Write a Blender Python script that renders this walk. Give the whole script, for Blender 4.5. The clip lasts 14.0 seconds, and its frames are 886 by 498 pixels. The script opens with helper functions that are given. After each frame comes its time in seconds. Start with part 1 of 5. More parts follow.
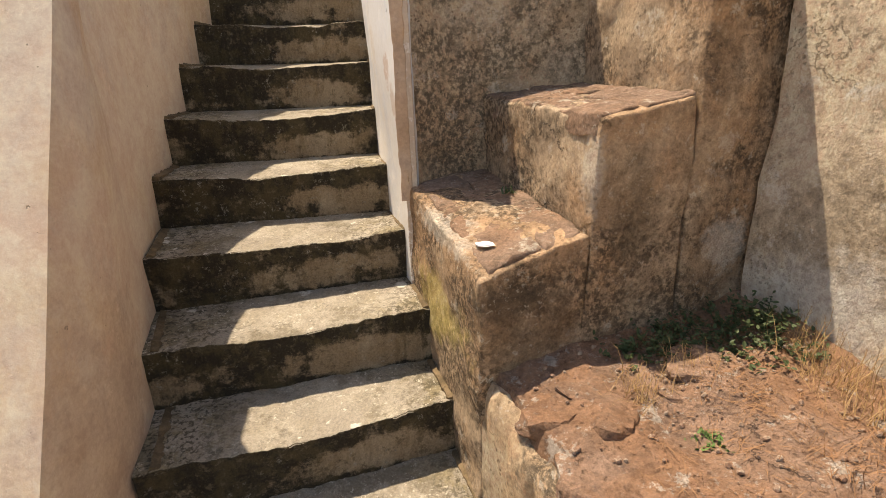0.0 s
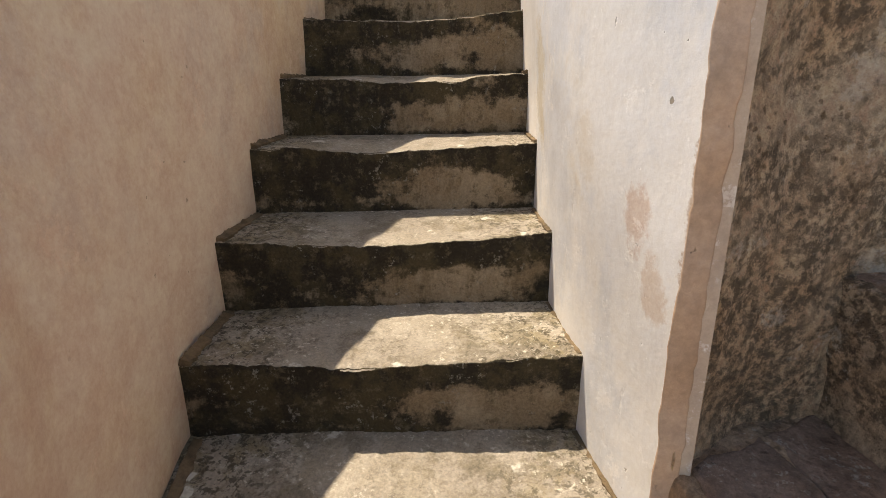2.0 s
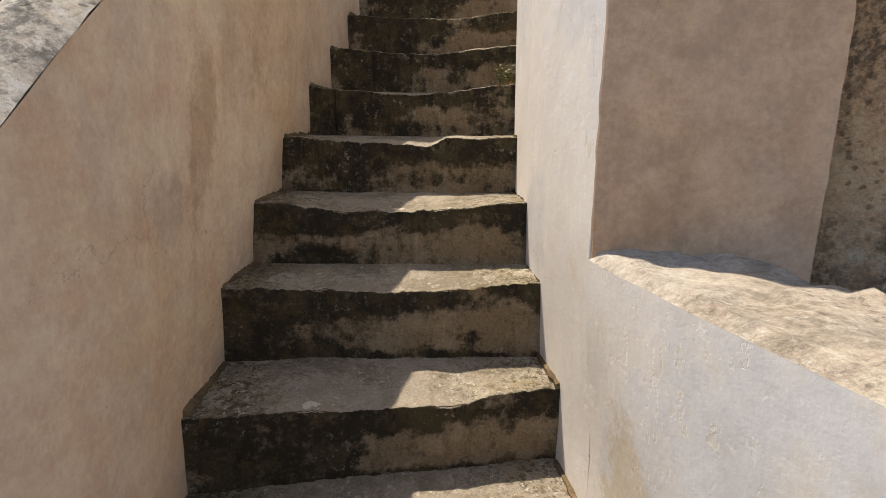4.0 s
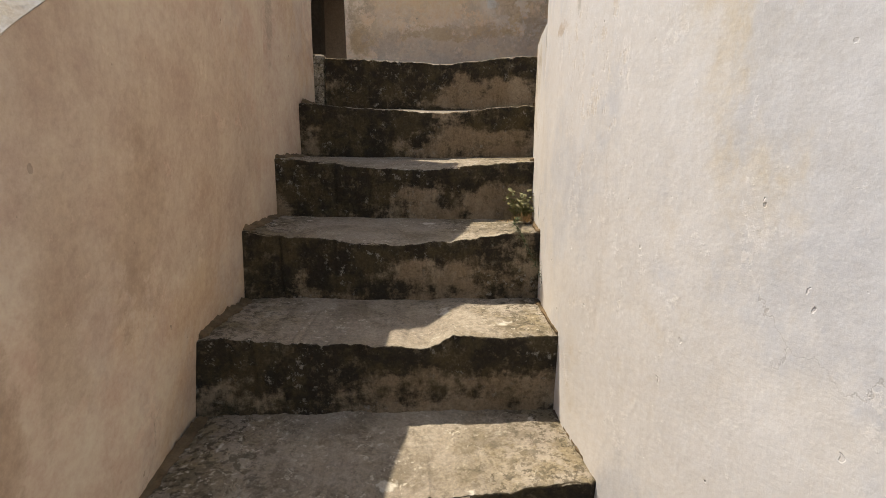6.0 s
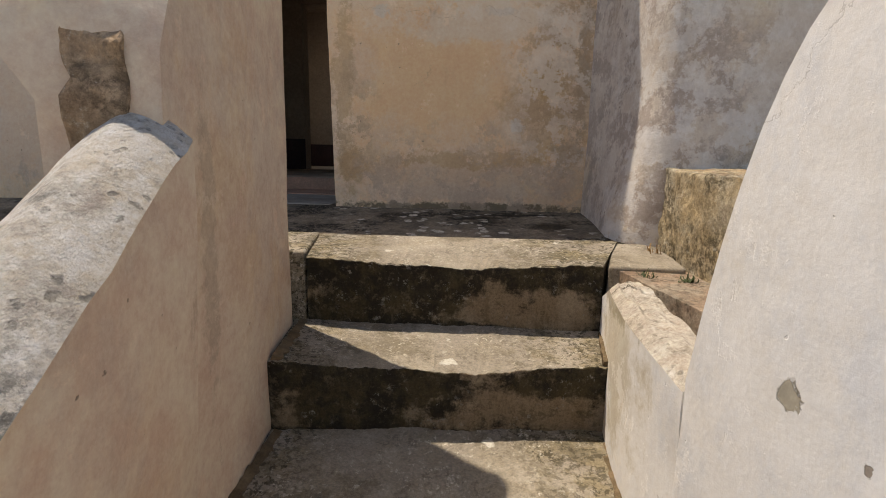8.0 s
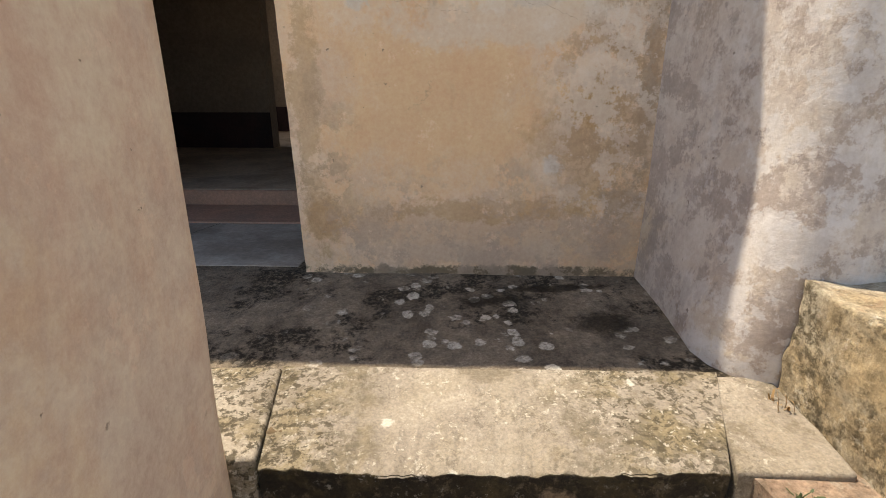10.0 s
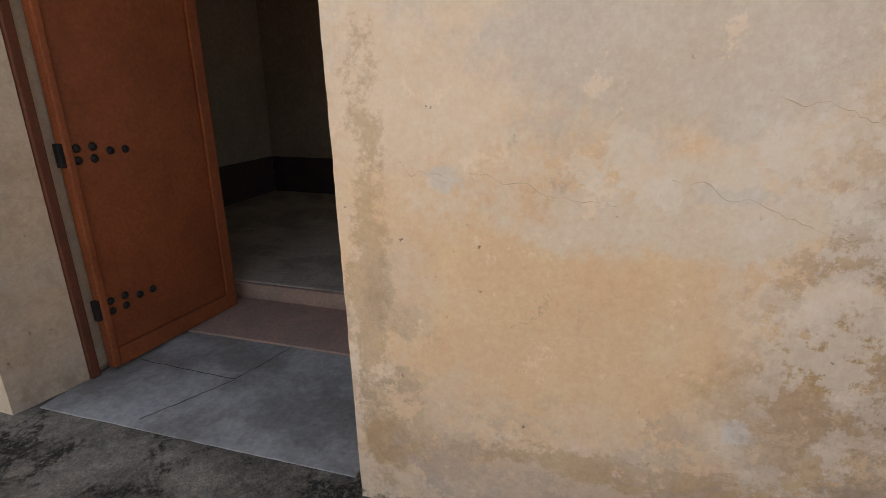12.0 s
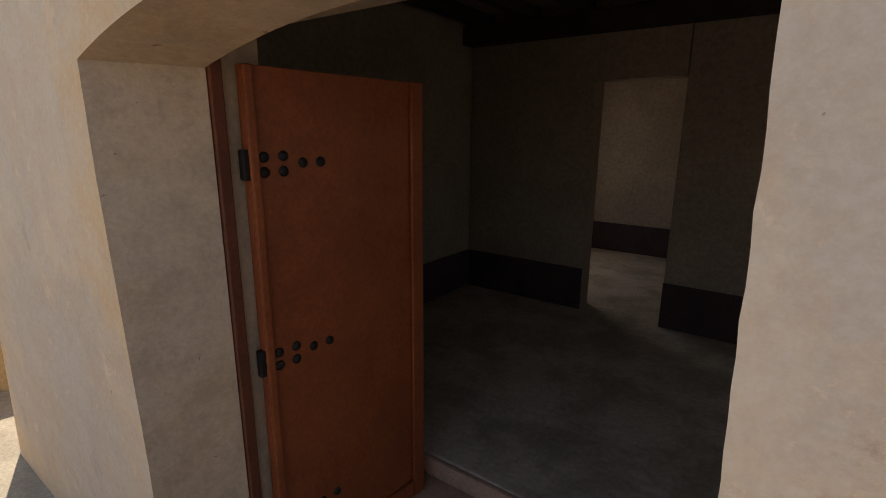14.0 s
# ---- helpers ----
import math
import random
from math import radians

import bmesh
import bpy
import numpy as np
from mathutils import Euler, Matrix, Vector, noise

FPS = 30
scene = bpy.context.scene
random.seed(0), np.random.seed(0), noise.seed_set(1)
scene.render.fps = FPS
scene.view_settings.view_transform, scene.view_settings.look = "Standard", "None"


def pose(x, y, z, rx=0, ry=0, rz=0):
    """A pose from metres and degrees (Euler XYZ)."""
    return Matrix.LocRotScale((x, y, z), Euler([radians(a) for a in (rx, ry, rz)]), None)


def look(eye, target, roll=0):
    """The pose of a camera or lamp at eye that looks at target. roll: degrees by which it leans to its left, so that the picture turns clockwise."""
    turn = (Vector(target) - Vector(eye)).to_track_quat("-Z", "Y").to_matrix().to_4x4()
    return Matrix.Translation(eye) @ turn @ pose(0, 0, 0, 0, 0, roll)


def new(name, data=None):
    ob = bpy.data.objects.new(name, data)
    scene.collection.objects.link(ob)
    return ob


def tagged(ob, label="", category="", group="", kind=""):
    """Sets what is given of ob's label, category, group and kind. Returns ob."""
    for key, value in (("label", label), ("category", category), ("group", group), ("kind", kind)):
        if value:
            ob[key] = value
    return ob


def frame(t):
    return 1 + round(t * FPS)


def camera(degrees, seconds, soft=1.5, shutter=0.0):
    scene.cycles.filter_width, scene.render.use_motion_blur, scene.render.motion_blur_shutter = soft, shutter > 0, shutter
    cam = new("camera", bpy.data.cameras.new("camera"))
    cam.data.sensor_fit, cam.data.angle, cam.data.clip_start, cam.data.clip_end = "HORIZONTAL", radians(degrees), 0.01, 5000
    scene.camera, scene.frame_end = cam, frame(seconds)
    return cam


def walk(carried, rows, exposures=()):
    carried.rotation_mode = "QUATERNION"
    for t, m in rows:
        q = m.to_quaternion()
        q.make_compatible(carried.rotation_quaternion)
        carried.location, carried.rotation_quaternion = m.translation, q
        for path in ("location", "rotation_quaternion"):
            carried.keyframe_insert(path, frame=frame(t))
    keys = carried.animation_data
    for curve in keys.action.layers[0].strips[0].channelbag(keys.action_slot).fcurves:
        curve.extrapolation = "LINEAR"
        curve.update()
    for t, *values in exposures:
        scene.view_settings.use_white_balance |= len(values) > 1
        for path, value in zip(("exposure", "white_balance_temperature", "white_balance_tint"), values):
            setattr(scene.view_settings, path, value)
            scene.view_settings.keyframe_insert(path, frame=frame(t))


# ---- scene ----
cam = camera(85.0, 14.0, soft=0.8)
PATH = [
    (0, (0.062, 0.022, 1.459), (0.008, 1.906, 0.788), -2.0),
    (0.5, (0.047, 0.222, 1.462), (-0.119, 2.092, 0.772), -1.7),
    (1, (-0.221, 0.526, 1.501), (-0.474, 2.382, 0.799), -1.5),
    (1.5, (-0.333, 0.878, 1.5), (-0.671, 2.729, 0.821), -1.5),
    (2, (-0.392, 1.177, 1.722), (-0.763, 3.045, 1.111), -1.0),
    (2.5, (-0.589, 1.334, 1.911), (-0.93, 3.235, 1.392), -0.3),
    (3, (-0.637, 1.583, 2.013), (-0.888, 3.522, 1.591), 0.7),
    (3.2, (-0.65, 1.69, 2.152), (-0.868, 3.633, 1.731), 0.5),
    (5.3, (-0.911, 2.38, 2.742), (-0.772, 4.331, 2.323), 0.3),
    (5.5, (-0.924, 2.469, 2.85), (-0.796, 4.425, 2.451), 0.4),
    (6, (-0.89, 2.73, 2.925), (-0.748, 4.691, 2.563), 0.5),
    (6.5, (-0.892, 2.917, 3.123), (-0.739, 4.886, 2.808), 0.5),
    (7, (-1.017, 3.059, 3.337), (-0.884, 5.037, 3.071), 0.8),
    (7.5, (-1.019, 3.314, 3.429), (-0.87, 5.291, 3.163), 1.0),
    (7.7, (-0.998, 3.39, 3.558), (-0.824, 5.359, 3.262), 1.2),
    (9.8, (-0.955, 4.177, 4.062), (-0.657, 6.059, 3.457), 0.0),
    (10, (-1.005, 4.261, 4.14), (-0.735, 6.146, 3.53), -0.0),
    (10.5, (-0.93, 4.422, 4.229), (-0.758, 6.315, 3.603), 0.0),
    (11, (-0.849, 4.636, 4.4), (-0.736, 6.526, 3.757), 0.2),
    (11.5, (-0.924, 4.807, 4.453), (-0.896, 6.7, 3.808), 0.2),
    (12, (-0.945, 4.99, 4.629), (-1.113, 6.884, 4.01), 0.2),
    (12.5, (-0.892, 5.151, 4.815), (-1.322, 7.022, 4.255), -0.3),
    (13, (-1.055, 5.31, 4.849), (-1.766, 7.116, 4.369), -0.4),
    (13.5, (-1.293, 5.432, 5.103), (-2.161, 7.171, 4.631), -0.2),
    (14, (-1.386, 5.655, 5.128), (-2.24, 7.402, 4.659), 0.4),
]
walk(cam, [(t, look(eye, target, roll)) for t, eye, target, roll in PATH], [
    (0.0, 0.86, 7450, 12), (1.5, 0.88, 7200, 12), (2.0, 0.86, 7100, 12), (2.5, 0.94, 7050, 12), (3.0, 0.58, 6950, 12), (6.5, 0.54, 6850, 11), (7.0, 0.32, 6850, 11), (7.5, 0.22, 6850, 12), (10.0, 0.84, 6950, 12), (10.5, 0.85, 6950, 12), (11.5, 1.04, 7050, 12), (12.5, 1.16, 7050, 12), (13.0, 0.94, 6800, 14), (13.5, 0.68, 6900, 14), (14.0, 0.36, 7050, 14),
])

# ---- light ----
SUN_DIR = Vector((0.30, -0.255, -1.0)).normalized()
world = bpy.data.worlds.new("world")
scene.world = world
world.use_nodes = True
wn = world.node_tree
sky = wn.nodes.new("ShaderNodeTexSky")
sky.sky_type = "NISHITA"
sky.sun_disc = False
sky.sun_elevation = math.asin(-SUN_DIR.z)
sky.sun_rotation = math.atan2(-SUN_DIR.x, -SUN_DIR.y)
wn.links.new(sky.outputs["Color"], wn.nodes["Background"].inputs["Color"])
wn.nodes["Background"].inputs["Strength"].default_value = 0.13
scene.view_settings.exposure = 0.8
sun_data = bpy.data.lights.new("sun", "SUN")
sun_data.energy, sun_data.angle, sun_data.color = 4.0, radians(0.6), (1.0, 0.93, 0.82)
sun = new("sun", sun_data)
sun.matrix_world = look((0, 0, 20), Vector((0, 0, 20)) + SUN_DIR)


# ---- material helpers ----
class Paint:
    """A node material that is put together from world-space noises."""

    def __init__(self, name, rough=0.9, metal=0.0, spec=0.3):
        self.m = bpy.data.materials.new(name)
        self.m.use_nodes = True
        self.t = self.m.node_tree
        self.b = self.t.nodes["Principled BSDF"]
        self.b.inputs["Roughness"].default_value = rough
        self.b.inputs["Metallic"].default_value = metal
        self.b.inputs["Specular IOR Level"].default_value = spec
        self.pos = self.t.nodes.new("ShaderNodeNewGeometry").outputs["Position"]
        self.obj = self.t.nodes.new("ShaderNodeTexCoord").outputs["Object"]

    def node(self, kind, **values):
        n = self.t.nodes.new(kind)
        for key, value in values.items():
            if hasattr(value, "is_output"):
                self.t.links.new(value, n.inputs[key])
            else:
                n.inputs[key].default_value = value
        return n

    def scaled(self, vector, s):
        n = self.t.nodes.new("ShaderNodeVectorMath")
        n.operation = "MULTIPLY"
        self.t.links.new(vector, n.inputs[0])
        n.inputs[1].default_value = s
        return n.outputs[0]

    def noise(self, scale, detail=5.0, rough=0.55, warp=0.0, stretch=None, vector=None):
        v = vector or self.pos
        if stretch:
            v = self.scaled(v, stretch)
        return self.node("ShaderNodeTexNoise", Vector=v, Scale=scale, Detail=detail, Roughness=rough, Distortion=warp).outputs["Fac"]

    def cells(self, scale, vector=None, smooth=False):
        n = self.node("ShaderNodeTexVoronoi", Vector=vector or self.pos, Scale=scale)
        return n.outputs["Distance"]

    def ramp(self, fac, a, b, lo=0.0, hi=1.0):
        n = self.t.nodes.new("ShaderNodeMapRange")
        n.interpolation_type = "SMOOTHSTEP"
        self.t.links.new(fac, n.inputs["Value"])
        for key, value in (("From Min", a), ("From Max", b), ("To Min", lo), ("To Max", hi)):
            n.inputs[key].default_value = value
        return n.outputs["Result"]

    def math(self, op, a, b):
        n = self.t.nodes.new("ShaderNodeMath")
        n.operation = op
        n.use_clamp = op in ("ADD", "MULTIPLY", "SUBTRACT")
        for i, value in enumerate((a, b)):
            if hasattr(value, "is_output"):
                self.t.links.new(value, n.inputs[i])
            else:
                n.inputs[i].default_value = value
        return n.outputs[0]

    def total(self, *terms):
        """A weighted sum of values."""
        out = 0.0
        for value, weight in terms:
            n = self.t.nodes.new("ShaderNodeMath")
            n.operation = "MULTIPLY_ADD"
            self.t.links.new(value, n.inputs[0])
            n.inputs[1].default_value = weight
            if hasattr(out, "is_output"):
                self.t.links.new(out, n.inputs[2])
            else:
                n.inputs[2].default_value = out
            out = n.outputs[0]
        return out

    def mix(self, a, b, fac, blend="MIX"):
        n = self.t.nodes.new("ShaderNodeMix")
        n.data_type, n.blend_type = "RGBA", blend
        for i, value in ((0, fac), (6, a), (7, b)):
            if hasattr(value, "is_output"):
                self.t.links.new(value, n.inputs[i])
            else:
                n.inputs[i].default_value = value if i == 0 else (*value, 1.0)
        return n.outputs[2]

    def mixed(self, vector, scale, amount):
        """The coordinates, pushed about by a noise so that outlines fray."""
        n = self.node("ShaderNodeTexNoise", Vector=vector, Scale=scale, Detail=6.0, Roughness=0.65)
        m = self.t.nodes.new("ShaderNodeVectorMath")
        m.operation = "MULTIPLY_ADD"
        self.t.links.new(n.outputs["Color"], m.inputs[0])
        m.inputs[1].default_value = (amount, amount, amount)
        self.t.links.new(vector, m.inputs[2])
        return m.outputs[0]

    def spot(self, place, size, fray=0.05, soft=0.25):
        """A patch of that half-size round a place, for stains and for painted light and shade, its outline eaten away
        by a fine noise.
        """
        m = self.t.nodes.new("ShaderNodeVectorMath")
        m.operation = "SUBTRACT"
        self.t.links.new(self.mixed(self.pos, 3.0, fray * 1.5), m.inputs[0])
        m.inputs[1].default_value = tuple(c + fray * 0.75 for c in place)
        s = self.scaled(m.outputs[0], tuple(1.0 / c for c in size))
        n = self.t.nodes.new("ShaderNodeVectorMath")
        n.operation = "LENGTH"
        self.t.links.new(s, n.inputs[0])
        small = min(size[1:]) if size[0] >= size[1] else min(size[0], size[2])
        ragged = self.node("ShaderNodeMath")
        ragged.operation = "MULTIPLY_ADD"
        self.t.links.new(self.noise(min(60.0, 0.9 / small), 10, 0.74), ragged.inputs[0])
        ragged.inputs[1].default_value = 2.6
        self.t.links.new(n.outputs["Value"], ragged.inputs[2])
        return self.ramp(ragged.outputs[0], 2.0 - soft, 2.0 + soft, 1.0, 0.0)

    def axis(self, vector, i):
        n = self.t.nodes.new("ShaderNodeSeparateXYZ")
        self.t.links.new(vector, n.inputs[0])
        return n.outputs[i]

    def done(self, colour, bumps=(), rough=None):
        if hasattr(colour, "is_output"):
            self.t.links.new(colour, self.b.inputs["Base Color"])
        else:
            self.b.inputs["Base Color"].default_value = (*colour, 1.0)
        if rough is not None:
            self.t.links.new(rough, self.b.inputs["Roughness"])
        last = None
        for height, strength, distance in bumps:
            n = self.node("ShaderNodeBump", Height=height, Strength=strength, Distance=distance)
            if last:
                self.t.links.new(last, n.inputs["Normal"])
            last = n.outputs["Normal"]
        if last:
            self.t.links.new(last, self.b.inputs["Normal"])
        return self.m


def plaster(name, base, ochre, grey, dark, ochre_at=0.52, dark_at=0.66, grain=0.25, relief=0.25, marks=(), cloud=0.17, greying=0.75, peels=(), chips=0.0):
    """Old lime plaster: broad ochre and grey clouds, frayed damp stains, hairline cracks and small pits."""
    p = Paint(name, 0.92, spec=0.2)
    c = p.mix(base, ochre, p.ramp(p.noise(1.3, 8, 0.70), ochre_at - 0.07, ochre_at + 0.09, 0, 0.85))
    c = p.mix(c, grey, p.ramp(p.noise(2.1, 10, 0.72, 0.0, (1.0, 1.0, 0.7)), 0.48, 0.60, 0, greying))
    damp = p.ramp(p.noise(1.7, 12, 0.76, 0.0, (1.2, 1.2, 0.7)), dark_at - 0.03, dark_at + 0.04, 0, 0.65)
    c = p.mix(c, dark, damp)
    c = p.mix(c, dark, p.ramp(p.noise(5.0, 8, 0.72, 0.0, (1.6, 1.6, 0.25)), 0.58, 0.74, 0, 0.2))
    holes = []
    for place, size, fray, colour, amount, deep in marks:
        mask = p.math("MULTIPLY", p.spot(place, size, fray, 0.06 if deep else 0.22), amount)
        c = p.mix(c, colour, mask)
        if deep:
            holes.append((mask, 0.8, -0.012))
    for place, size, colour, amount, fine in peels:
        mask = p.math("MULTIPLY", p.spot(place, size, 0.2, 0.5), p.ramp(p.noise(fine, 11, 0.76), 0.485, 0.535))
        c = p.mix(c, colour, p.math("MULTIPLY", mask, amount))
        holes.append((mask, 0.3, -0.003))
    flaked = p.ramp(p.noise(6.5, 11, 0.78), 0.585, 0.62, 0, 0.45)
    c = p.mix(c, tuple(min(1.0, v * 1.15) for v in base), flaked)
    edge = p.node("ShaderNodeTexVoronoi", Vector=p.mixed(p.pos, 5.0, 0.22), Scale=1.7)
    edge.feature = "DISTANCE_TO_EDGE"
    crack = p.math("MULTIPLY", p.ramp(edge.outputs["Distance"], 0.0010, 0.0032, 1, 0), p.ramp(p.noise(1.9, 3, 0.5), 0.60, 0.66))
    c = p.mix(c, tuple(v * 0.55 for v in dark), p.math("MULTIPLY", crack, 0.35))
    pits = p.math("MULTIPLY", p.ramp(p.noise(38, 3, 0.5), 0.245, 0.275, 1, 0), p.ramp(p.noise(2.2, 4, 0.6, 0.0, (1.0, 1.0, 0.35)), 0.44, 0.56, 0.15, 1.0))
    c = p.mix(c, tuple(v * 0.5 for v in dark), p.math("MULTIPLY", pits, 0.7))
    if chips:
        broken = p.math("MULTIPLY", p.ramp(p.noise(26, 6, 0.72, 0.0, (1.0, 1.0, 0.6)), 0.56, 0.60), p.ramp(p.noise(2.0, 5, 0.65, 0.0, (1.0, 1.0, 0.5)), 0.54, 0.62))
        c = p.mix(c, ochre, p.math("MULTIPLY", broken, 0.35))
        holes.append((broken, chips, -0.006))
    c = p.mix(c, p.ramp(p.noise(8, 10, 0.78), 0.32, 0.68, 0.12, 0.88), cloud, "OVERLAY")
    c = p.mix(c, p.ramp(p.noise(60, 6, 0.8), 0.3, 0.7, 0.15, 0.85), 0.14, "OVERLAY")
    return p.done(c, ((p.noise(4, 8, 0.62), relief, 0.03), (flaked, 0.25, 0.003), (p.noise(70, 7, 0.78), grain, 0.005), (pits, 0.6, -0.005), (crack, 0.15, -0.002), *holes))


def rough_stone(name, base, warm, black, pale, black_at=0.5, scale=1.0, marks=(), cracks=0.8, crust=0.5, speckle=0.5):
    """Coarse old render over rubble: broad stains, a gritty lichen crust in patches, bare smooth areas and a few cracks."""
    p = Paint(name, 0.96, spec=0.15)
    c = p.mix(base, warm, p.ramp(p.noise(1.7 * scale, 8, 0.68), 0.42, 0.60))
    c = p.mix(c, tuple(v * 0.60 for v in warm), p.ramp(p.noise(4.2 * scale, 9, 0.72), 0.50, 0.62, 0, 0.55))
    zone = p.ramp(p.noise(2.4 * scale, 9, 0.70), black_at - 0.05, black_at + 0.08)
    grit = p.noise(44, 7, 0.74)
    blotch = p.math("MULTIPLY", zone, p.ramp(grit, 0.40, 0.57))
    c = p.mix(c, black, p.math("MULTIPLY", blotch, 0.85))
    c = p.mix(c, pale, p.ramp(p.noise(9, 9, 0.74), 0.58, 0.63, 0, 0.5))
    for place, size, fray, colour, amount in marks:
        c = p.mix(c, colour, p.math("MULTIPLY", p.spot(place, size, fray, 0.3), amount))
    dots = p.node("ShaderNodeTexVoronoi", Vector=p.mixed(p.pos, 30.0, 0.03), Scale=46.0)
    pocks = p.math("MULTIPLY", p.ramp(dots.outputs["Distance"], 0.16, 0.34, 1, 0), p.ramp(p.noise(3.1 * scale, 7, 0.7), 0.44, 0.58, 0.04, 1.0))
    c = p.mix(c, tuple(v * 0.32 for v in warm), p.math("MULTIPLY", pocks, speckle))
    c = p.mix(c, pale, p.math("MULTIPLY", p.ramp(p.noise(52, 5, 0.7), 0.58, 0.63, 0, 0.4), p.ramp(p.noise(3.9 * scale, 6, 0.7), 0.45, 0.60, 0.1, 1.0)))
    edge = p.node("ShaderNodeTexVoronoi", Vector=p.mixed(p.pos, 6.0, 0.30), Scale=1.5)
    edge.feature = "DISTANCE_TO_EDGE"
    crack = p.math("MULTIPLY", p.ramp(edge.outputs["Distance"], 0.0025, 0.007, 1, 0), p.ramp(p.noise(2.6, 3, 0.5), 0.54, 0.60))
    c = p.mix(c, tuple(v * 0.6 for v in black), p.math("MULTIPLY", crack, cracks))
    c = p.mix(c, p.ramp(p.noise(24, 8, 0.8), 0.32, 0.68, 0.1, 0.9), 0.34, "OVERLAY")
    c = p.mix(c, p.ramp(p.noise(90, 5, 0.8), 0.3, 0.7, 0.1, 0.9), 0.22, "OVERLAY")
    return p.done(c, ((p.noise(7, 8, 0.68), 0.7, 0.06), (grit, crust, 0.035), (pocks, 0.7, -0.008), (p.noise(85, 6, 0.75), 0.6, 0.010), (crack, 0.8, -0.012)))


LEFT_PLASTER = plaster("warm_plaster", (0.66, 0.505, 0.365), (0.62, 0.445, 0.285), (0.59, 0.465, 0.355), (0.44, 0.33, 0.235), 0.53, 0.64, 0.15, 0.2, cloud=0.22, marks=(
    ((-1.37, 3.64, 2.80), (0.3, 0.10, 0.24), 0.09, (0.45, 0.31, 0.20), 0.7, False), ((-1.38, 3.24, 2.52), (0.3, 0.13, 0.27), 0.16, (0.46, 0.32, 0.21), 0.7, False), ((-1.38, 3.20, 2.40), (0.3, 0.05, 0.22), 0.06, (0.42, 0.285, 0.18), 0.35, False),
    ((-1.37, 3.42, 2.70), (0.3, 0.09, 0.24), 0.10, (0.50, 0.37, 0.255), 0.6, False), ((-1.35, 3.05, 2.30), (0.3, 0.10, 0.16), 0.07, (0.45, 0.35, 0.27), 0.6, False),
    # the pale mark at y 2.15 paints bounced light onto the plaster
    ((-1.25, 2.15, 1.65), (0.5, 0.75, 0.75), 0.3, (0.72, 0.575, 0.435), 0.3, False), ((-1.36, 3.75, 2.95), (0.4, 0.7, 0.45), 0.3, (0.55, 0.41, 0.29), 0.6, False),
    ((-0.95, 1.15, 0.55), (0.3, 0.35, 0.45), 0.15, (0.50, 0.355, 0.25), 0.65, False), ((-1.33, 4.50, 3.55), (0.3, 0.05, 0.35), 0.06, (0.45, 0.34, 0.24), 0.6, False)))
RIGHT_PLASTER = plaster("white_plaster", (0.80, 0.755, 0.69), (0.72, 0.61, 0.44), (0.68, 0.67, 0.66), (0.64, 0.55, 0.44), 0.63, 0.74, 0.14, 0.16, (
    ((-0.20, 2.12, 1.49), (0.2, 0.055, 0.075), 0.016, (0.62, 0.45, 0.34), 0.75, False), ((-0.19, 2.05, 1.36), (0.2, 0.045, 0.09), 0.03, (0.64, 0.50, 0.38), 0.7, False),
    ((-0.20, 2.06, 1.706), (0.2, 0.008, 0.009), 0.002, (0.30, 0.25, 0.18), 0.9, True), ((-0.48, 3.99, 3.446), (0.2, 0.022, 0.026), 0.012, (0.36, 0.31, 0.22), 0.9, True),
    ((-0.48, 3.885, 3.42), (0.2, 0.007, 0.011), 0.002, (0.25, 0.2, 0.15), 0.9, True), ((-0.35, 2.215, 2.012), (0.2, 0.012, 0.028), 0.008, (0.58, 0.42, 0.26), 0.8, False),
    ((-0.40, 4.66, 3.20), (0.2, 0.30, 0.22), 0.08, (0.50, 0.41, 0.25), 0.6, False), ((-0.38, 4.75, 3.33), (0.2, 0.30, 0.05), 0.05, (0.30, 0.24, 0.14), 0.6, False), ((-0.46, 4.00, 3.25), (0.2, 0.06, 0.02), 0.03, (0.60, 0.47, 0.33), 0.7, False), ((-0.45, 3.463, 3.247), (0.2, 0.05, 0.03), 0.02, (0.64, 0.53, 0.38), 0.7, False),
    ((-0.46, 3.86, 3.27), (0.2, 0.02, 0.025), 0.02, (0.47, 0.43, 0.36), 0.6, False), ((-0.40, 2.85, 1.75), (0.2, 0.12, 0.22), 0.08, (0.66, 0.55, 0.36), 0.6, False),
    ((-0.28, 2.35, 1.60), (0.2, 0.05, 0.12), 0.05, (0.68, 0.56, 0.40), 0.3, False), ((-0.12, 1.970, 1.5), (0.16, 0.022, 1.4), 0.004, (0.50, 0.37, 0.26), 0.9, False)), chips=0.3)
